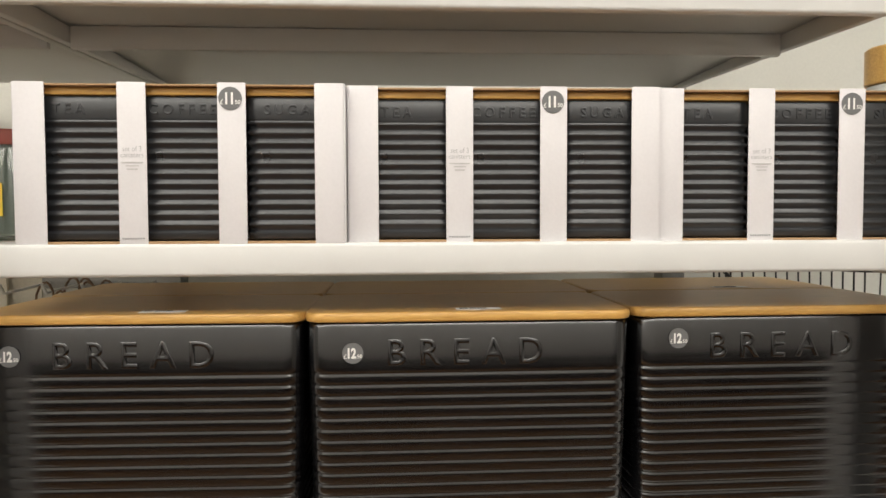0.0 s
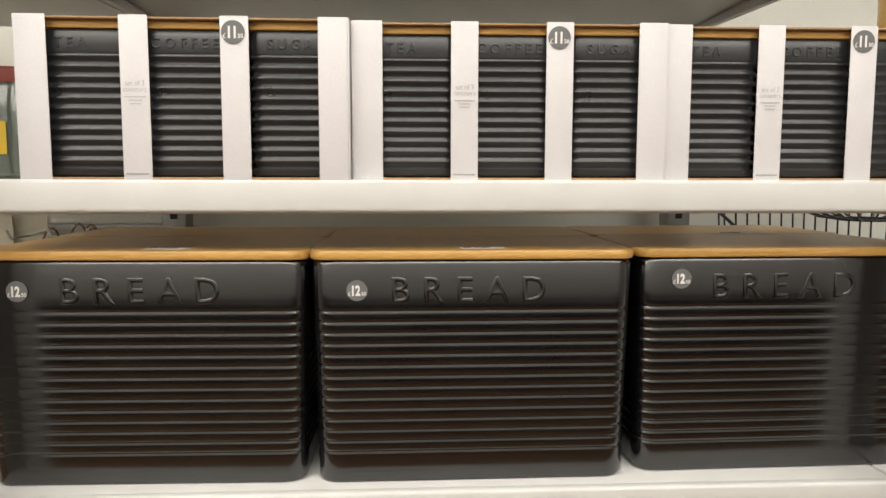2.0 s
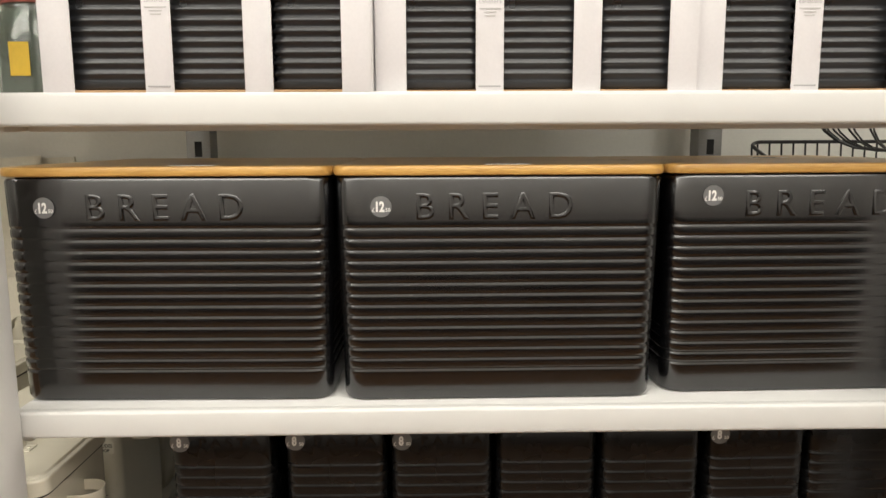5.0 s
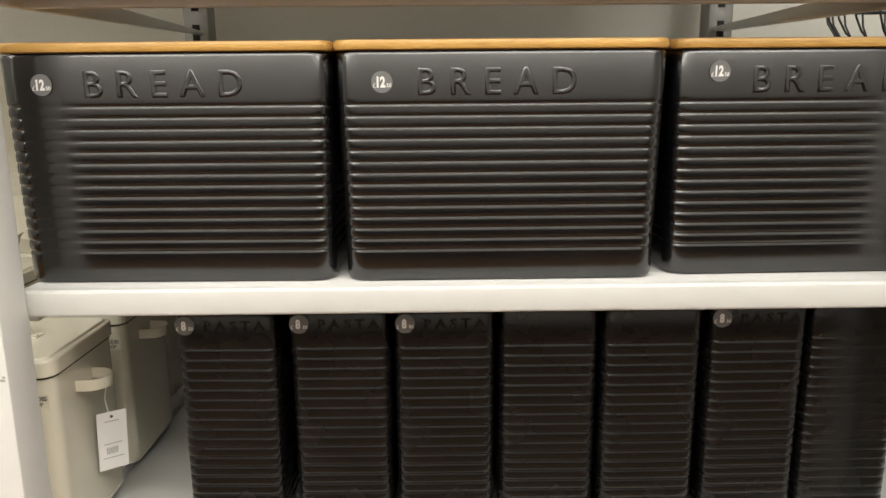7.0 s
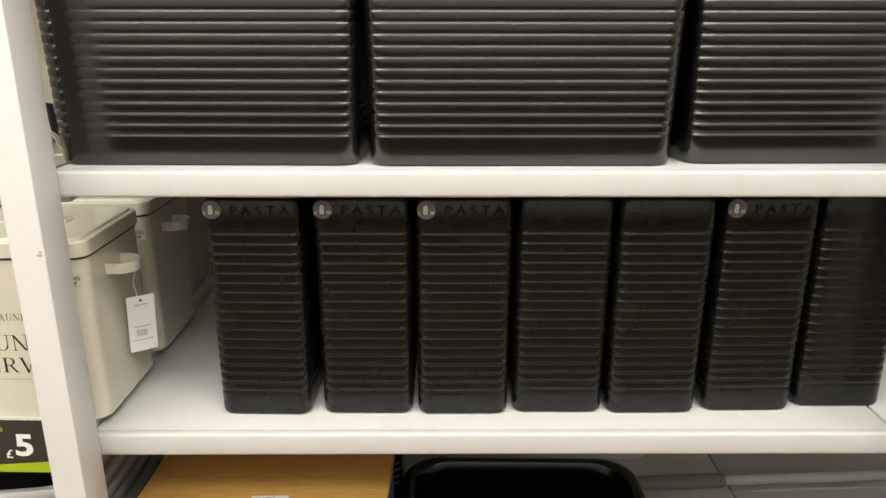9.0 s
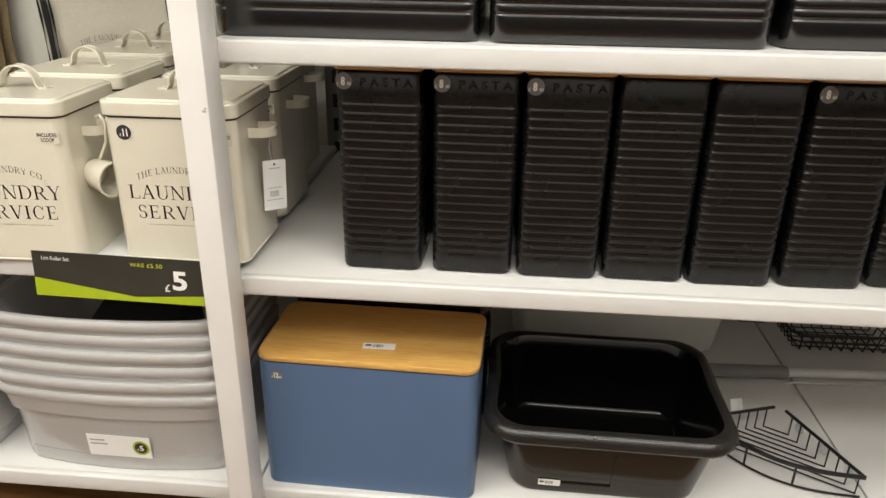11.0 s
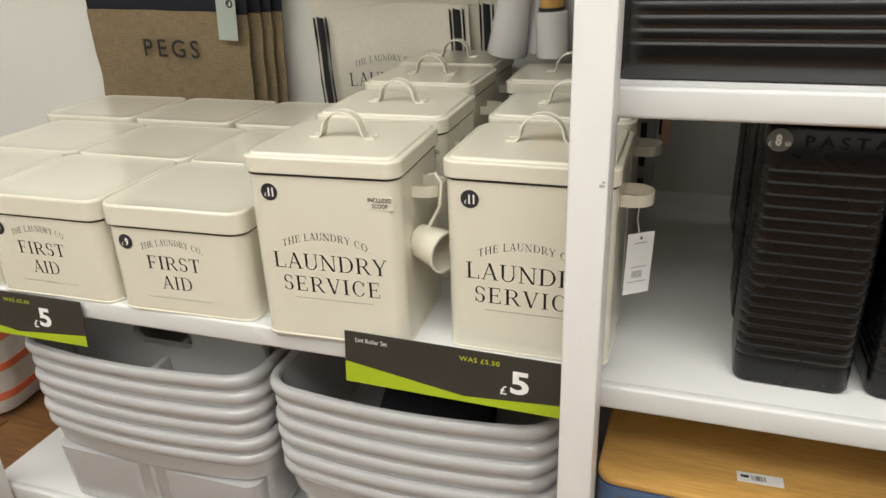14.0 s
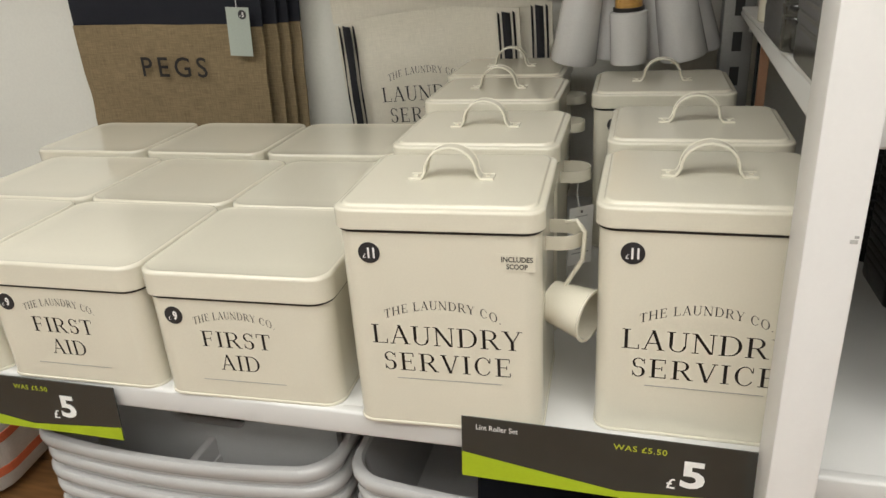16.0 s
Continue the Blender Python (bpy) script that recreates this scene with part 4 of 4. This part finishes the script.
# ---- wire corner rack, mop handle, boxes and baskets ----
def corner_rack(at):
    """Two rails at a right angle that stop short of the corner, with wires slung between them."""
    t = thing("corner_shower_rack", "black wire corner shower rack lying on the shelf", "wire rack", at)
    r, high = 0.0021, 0.042
    u, v = Vector((-0.949, -0.316, 0)), Vector((0.351, -0.936, 0))
    up = Vector((0, 0, high))
    ends = u * 0.163, v * 0.205
    part("rail", tube([u * 0.013 + up, ends[0] + up], r * 1.5), WIRE_BLACK, t)
    part("rail", tube([v * 0.016 + up, ends[1] + up], r * 1.5), WIRE_BLACK, t)
    out = (u + v).normalized()
    for z, thick in ((high, 1.9), (0.002, 1.0)):
        arc = [ends[0].lerp(ends[1], k / 14) + out * (0.042 * math.sin(math.pi * k / 14)) + Vector((0, 0, z)) for k in range(15)]
        part("front_rail" if z > 0.01 else "front_wire", tube(arc, r * thick), WIRE_BLACK, t)
    for k in range(8):
        a, b = u * min(0.028 + 0.019 * k, 0.16), v * (0.034 + 0.023 * k)
        part("shelf_wire", tube([a + up, a + Vector((0, 0, 0.001)), b + Vector((0, 0, 0.001)), b + up], r * 0.8), WIRE_BLACK, t)
    for k in (0.32, 0.62):
        a = ends[0].lerp(ends[1], k) + out * (0.042 * math.sin(math.pi * k))
        part("front_post", tube([a + up, a + Vector((0, 0, 0.002))], r), WIRE_BLACK, t)
    for s in (0.05, 0.11, 0.17):
        part("suction_cup", lathe([(0.010, 0), (0.011, 0.002), (0.006, 0.006), (0.004, 0.010)], 14), CLEAR_PLASTIC, t, "clear plastic suction cup", at=Matrix.Translation(v * s + Vector((0.003, 0.001, 0.026))) @ pose(0, 0, 0, 0, 90, 20))
    part("hang_tag", box(-0.012, 0.012, -0.0008, 0.0008, 0, 0.028), CLEAR_PLASTIC, t, "milky clear tag", at=pose(-0.080, -0.012, 0.028, -28, 0, 15))


corner_rack(pose(0.4945, 1.069, ZB + 0.003))

mop = thing("mop_handle", "pale metal mop handle with a grey rubber grip", "mop", pose(0.30, 1.225, ZB + 0.0165, 0, 90, 3))
part("pole", lathe([(0.011, 0.24), (0.011, 1.0)], 16), PALE_TUBE, mop)
part("grip", lathe([(0.010, 0.0), (0.0145, 0.004), (0.0145, 0.262), (0.012, 0.27)], 18), GREY_GRIP, mop, "grey rubber grip")
part("wire_clip", tube([(0.020, -0.012, 0.25), (0.016, -0.018, 0.262), (0.012, -0.02, 0.28), (0.012, -0.02, 0.8)], 0.002), PALE_TUBE, mop)


def storage_box(at, w, d, h):
    t = thing("storage_box", "milky white plastic storage box against the back wall", "storage box", at)
    rings = [[(x, y, z) for x, y in rrect(w + 2 * o, d + 2 * o, 0.03)] for o, z in ((-0.03, 0), (-0.026, 0.004), (-0.004, h - 0.01), (0.004, h - 0.008), (0.004, h))]
    part("body", loft(rings[:3], top=False), CLEAR_PLASTIC, t)
    part("lid", loft(rings[2:], bottom=False), CLEAR_PLASTIC, t, "milky white flat lid")


storage_box(pose(0.22, 1.385, ZB), 0.50, 0.16, 0.20)


def wire_basket(at, w, d, h, nx=14, ny=5, nz=3, dip=0.0):
    t = thing("wire_basket", "black wire basket on a white shelf", "basket", at)
    r = 0.0018

    def top(y):
        return h - dip * (0.5 - y / d)

    part("rim", tube([(x, y, top(y)) for x, y in rrect(w, d, 0.03)], r * 1.9, True), WIRE_BLACK, t)
    for k in range(1, nz):
        o = 0.012 * (1 - k / nz)
        part("ring_wire", tube([(x, y, top(y) * k / nz) for x, y in rrect(w - 2 * o, d - 2 * o, 0.03)], r, True), WIRE_BLACK, t)
    for k in range(nx):
        x = -w / 2 + 0.02 + (w - 0.04) * k / (nx - 1)
        part("upright_wire", tube([(x, -d / 2, top(-d / 2)), (x * 0.95, -d / 2 + 0.012, 0.002), (x * 0.95, d / 2 - 0.012, 0.002), (x, d / 2, h)], r), WIRE_BLACK, t)
    for k in range(ny):
        y = -d / 2 + 0.02 + (d - 0.04) * k / (ny - 1)
        part("cross_wire", tube([(-w / 2, y, top(y)), (-w / 2 + 0.012, y * 0.95, 0.004), (w / 2 - 0.012, y * 0.95, 0.004), (w / 2, y, top(y))], r), WIRE_BLACK, t)


wire_basket(pose(0.80, 1.30, ZR, 0, 0, 0), 0.34, 0.26, 0.285, dip=0.085)
wire_basket(pose(0.735, 1.425, ZB, 0, 0, 1), 0.235, 0.135, 0.045, nx=9, nz=2)

bowl = thing("wire_fruit_bowl", "black wire fruit bowl standing on a wire basket", "bowl", pose(0.855, 1.30, ZR + 0.268))
part("rim", tube([(0.15 * math.cos(a / 24 * 6.2832), 0.15 * math.sin(a / 24 * 6.2832), 0.085) for a in range(24)], 0.0035, True), WIRE_BLACK, bowl)
part("foot_ring", tube([(0.05 * math.cos(a / 18 * 6.2832), 0.05 * math.sin(a / 18 * 6.2832), 0.002) for a in range(18)], 0.0025, True), WIRE_BLACK, bowl)
for k in range(22):
    a = k / 22 * 6.2832
    part("rib_wire", tube([((0.05 + 0.10 * math.sin(u * 1.5708)) * math.cos(a), (0.05 + 0.10 * math.sin(u * 1.5708)) * math.sin(a), 0.002 + 0.083 * (1 - math.cos(u * 1.5708))) for u in (0, 0.2, 0.4, 0.6, 0.8, 1.0)], 0.0018), WIRE_BLACK, bowl)

# ---- jar, bamboo jar and cream canister ----
jar = thing("glass_jar", "greenish glass jar with a dull red lid and a yellow tag", "jar", pose(-0.470, 1.0, ZC))
part("glass", lathe([(0.045, 0), (0.050, 0.004), (0.050, 0.095), (0.040, 0.112), (0.040, 0.12), (0.037, 0.12), (0.037, 0.112), (0.046, 0.094), (0.046, 0.008), (0.0005, 0.008)]), JAR_GLASS, jar)
part("lid", lathe([(0.042, 0.118), (0.043, 0.12), (0.043, 0.134), (0.040, 0.137)]), RED_LID, jar, "dull red lid")
part("tag", box(-0.012, 0.012, -0.0515, -0.051, 0.03, 0.07), YELLOW_CARD, jar, "yellow tag", smooth=False)
pot = thing("bamboo_pot", "bamboo coloured round storage pot on the shelf", "pot", pose(0.867, 1.22, ZC))
part("body", lathe([(0.05, 0), (0.055, 0.004), (0.055, 0.24), (0.05, 0.245)]), CLEAR_PLASTIC, pot)
part("lid", lathe([(0.054, 0.246), (0.056, 0.248), (0.056, 0.305), (0.053, 0.308)]), BAMBOO, pot)

can = thing("cream_canister", "small round cream canister behind the bread bins", "canister", pose(-0.398, 1.30, ZR))
part("body", lathe([(0.032, 0), (0.035, 0.003), (0.035, 0.10), (0.033, 0.102)]), CREAM_TIN, can)
part("lid", lathe([(0.036, 0.103), (0.036, 0.118), (0.033, 0.121)]), CREAM_TIN, can)

card = thing("copper_card", "copper coloured card strip hanging beside the shelf post", "card", pose(-0.392, 1.485, 0.60))
part("strip", box(-0.007, 0.007, -0.002, 0.002, 0, 0.30, 0.001), COPPER, card, smooth=False)
part("dark_edge", box(-0.013, -0.008, -0.002, 0.002, 0.02, 0.28, 0.001), SLOT_BLACK, card, "dark edge strip", smooth=False)

# ---- hanging bags ----
def cloth(w, h, waves, depth, seed, sag=0.0, taper=0.0, thick=0.004, rows=14, cols=26):
    """A hanging cloth panel with soft folds, its top at z = 0."""
    bm = bmesh.new()
    rnd = random.Random(seed)
    ph = rnd.uniform(0, 6)
    grids = []
    for side in (0, 1):
        g = []
        for j in range(rows + 1):
            v = j / rows
            row = []
            for i in range(cols + 1):
                u = i / cols - 0.5
                ww = w * (1 - taper * v)
                y = depth * (0.3 + 0.7 * v) * math.sin(ph + waves * u * 6.28 + v * 0.8) + noise.noise(Vector((u * 5 + seed, v * 4, 0))) * 0.006
                z = -v * h - sag * (1 - (2 * u) ** 2) * (1 - v) + noise.noise(Vector((u * 3, seed, v))) * 0.004
                row.append(bm.verts.new((u * ww, y + side * thick, z)))
            g.append(row)
        grids.append(g)
    for s, g in enumerate(grids):
        for j in range(rows):
            for i in range(cols):
                bm.faces.new((g[j][i], g[j][i + 1], g[j + 1][i + 1], g[j + 1][i]))
    a, b = grids
    edge = [(0, i) for i in range(cols)] + [(j, cols) for j in range(rows)] + [(rows, i) for i in range(cols, 0, -1)] + [(j, 0) for j in range(rows, 0, -1)]
    for k, (j, i) in enumerate(edge):
        j2, i2 = edge[(k + 1) % len(edge)]
        bm.faces.new((a[j][i], a[j2][i2], b[j2][i2], b[j][i]))
    return bm


def peg_bag(at, front=False):
    t = thing("peg_bag", "hessian peg bag with a navy cloth top hanging from the wall", "bag", at, "peg bags")
    part("navy_top", cloth(0.432, 0.27, 0.6, 0.004, 4), NAVY_CLOTH, t, "navy cloth upper half", at=pose(0, 0, 0.27))
    part("hessian_base", cloth(0.428, 0.27, 0.6, 0.004, 4, taper=0.02), HESSIAN, t, "woven hessian lower half", at=pose(0, -0.003, 0.006))
    if front:
        part("lettering", lettering("PEGS", 0.150, 0.040, 0.012, -0.075, -0.013, bold=0.008, spacing=1.35), INK_BLACK, t)
        tg = part("swing_tag", box(-0.024, 0.024, -0.0006, 0.0006, -0.045, 0.045), surface("sage_card", (0.38, 0.42, 0.37), 0.6), t, "sage green hanging card tag", at=pose(0.176, -0.022, -0.005, 0, 2, 0))
        price(tg, 0.010, 0.032, -0.001, "5", r=0.0085, material=STICKER_DARK)
        part("string", tube([(0.176, -0.021, 0.04), (0.171, -0.012, 0.07)], 0.0006), PAPER, t)


peg_bag(pose(-1.502, 1.53, 0.835, 0, 1.5, 0), True)
for k in range(3):
    peg_bag(pose(-1.482 + 0.017 * k, 1.552 + 0.016 * k, 0.835, 0, 1, 0))


def striped_bag(at, words):
    t = thing("laundry_bag", "cream canvas laundry bag with black woven stripes, hanging", "bag", at, "laundry bags")
    part("upper_panel", cloth(0.36, 0.24, 0.5, 0.005, 9), CANVAS, t, at=pose(0.0, 0.010, 0.24))
    part("pocket", cloth(0.33, 0.27, 0.4, 0.006, 7, sag=-0.012), CANVAS, t, at=pose(0.0, -0.012, 0.0))
    for sx in (-0.143, 0.143):
        for dx, wd in ((-0.013, 0.0035), (0, 0.014), (0.013, 0.0035)):
            part("stripe", cloth(wd, 0.262, 0.01, 0.0, 3, rows=8, cols=2, thick=0.002), STRIPE_BLACK, t, "black woven stripe", at=pose(sx + dx, -0.021, -0.004))
    if words:
        part("lettering", roman("THE LAUNDRY CO.", 0.13, 0.012, -0.01, -0.085, -0.026, arch=0.012, track=0.1), INK_CHARCOAL, t)
        part("lettering", roman("LAUNDRY", 0.165, 0.026, -0.008, -0.126, -0.026), INK_BLACK, t)
        part("lettering", roman("SERVICE", 0.145, 0.026, -0.008, -0.164, -0.026, track=0.09), INK_BLACK, t)


striped_bag(pose(-0.974, 1.578, 0.835, 0, -3, 0) @ Matrix.Scale(1.08, 4), True)
striped_bag(pose(-0.912, 1.602, 0.845, 0, -2, 0) @ Matrix.Scale(1.04, 4), False)


def lint_roller(at, short=False):
    t = thing("lint_roller", "white sleeved lint roller with a wooden handle, hanging", "lint roller", at, "hanging lint rollers")
    top = 0.254 if short else 0.274
    part("cord", tube([(0.016 * math.sin(a / 12 * 6.2832), 0.004 * math.sin(a / 6 * 6.2832), top + 0.026 - 0.026 * math.cos(a / 12 * 6.2832)) for a in range(12)], 0.0022, True), CORD_BROWN, t, "brown hanging cord")
    if short:
        part("sleeve", lathe([(0.028, 0), (0.029, 0.002), (0.029, 0.078), (0.026, 0.08)], 22), SHINY_WHITE, t, "white paper roll")
        part("collar", lathe([(0.024, 0.08), (0.024, 0.086)], 16), INK_BLACK, t)
        part("handle", lathe([(0.021, 0.086), (0.021, 0.16), (0.015, 0.25), (0.012, 0.256)], 18), BAMBOO, t, "turned wooden handle")
        return
    part("sleeve", lathe([(0.036, 0), (0.038, 0.003), (0.026, 0.17), (0.022, 0.175)], 20), SHINY_WHITE, t, "shiny white sleeve")
    part("collar", lathe([(0.019, 0.174), (0.019, 0.18)], 16), INK_BLACK, t)
    part("handle", lathe([(0.017, 0.18), (0.018, 0.19), (0.016, 0.27), (0.012, 0.276)], 16), BAMBOO, t, "turned wooden handle")


for lx, ly, rx, ry in ((-0.690, 1.46, 4, 9), (-0.640, 1.50, 0, 4), (-0.600, 1.44, 2, -2), (-0.555, 1.51, 0, -8), (-0.515, 1.48, 3, -11), (-0.490, 1.53, 0, -14)):
    lint_roller(pose(lx, ly, 0.768, rx, ry, 0), lx == -0.600)

hook = thing("display_hook", "white steel display hook rail on the wall holding lint rollers", "hook", pose(-0.60, 1.60, 1.075))
part("rail", box(-0.12, 0.12, -0.012, 0.018, -0.012, 0.012, 0.002), POST_STEEL, hook, "grey steel rail")
for hx in (-0.105, -0.03, 0.04, 0.11):
    part("prong", tube([(hx, -0.01, 0.0), (hx, -0.185, -0.004), (hx, -0.20, 0.014)], 0.003), WHITE_STEEL, hook)

# ---- striped bale on the floor ----
bale = thing("striped_bale", "rolled off-white cloth bale with orange stripes on the floor", "textile", pose(-2.07, 1.24, 0, 0, 0, 8))
part("roll", slab(0.60, 0.48, 0.33, 0.07, 0.04), PALE_CLOTH, bale)
for k in range(4):
    bm = loft([[(x, y, z) for x, y in rrect(0.603, 0.483, 0.071, 8)] for z in (0.05 + k * 0.07, 0.068 + k * 0.07)])
    part("stripe", bm, ORANGE_STRIPE, bale, "orange woven stripe")

# ---- floor planks ----
rnd = random.Random(4)
plank_mesh = {}
for j in range(27):
    y = FLOOR_Y0 - 0.03 + j * 0.118
    x = FLOOR_X0 - 0.06 - rnd.uniform(0, 1.1)
    while x < FLOOR_X1:
        x0, x1 = max(x, FLOOR_X0 - 0.05), min(x + 1.196, FLOOR_X1 + 0.05)
        whole = x1 - x0 > 1.19
        if whole and "m" in plank_mesh:
            ob = new("plank", plank_mesh["m"])
            ob.parent = FLOOR
        elif x1 - x0 > 0.02:
            ob = link_mesh("plank", box(0, x1 - x0, 0, 0.1165, -0.012, 0, 0.0012, segments=1), FLOOR_WOOD, FLOOR, smooth=False)
            if whole:
                plank_mesh["m"] = ob.data
        ob.matrix_basis = pose(x0, y, 0)
        x += 1.198
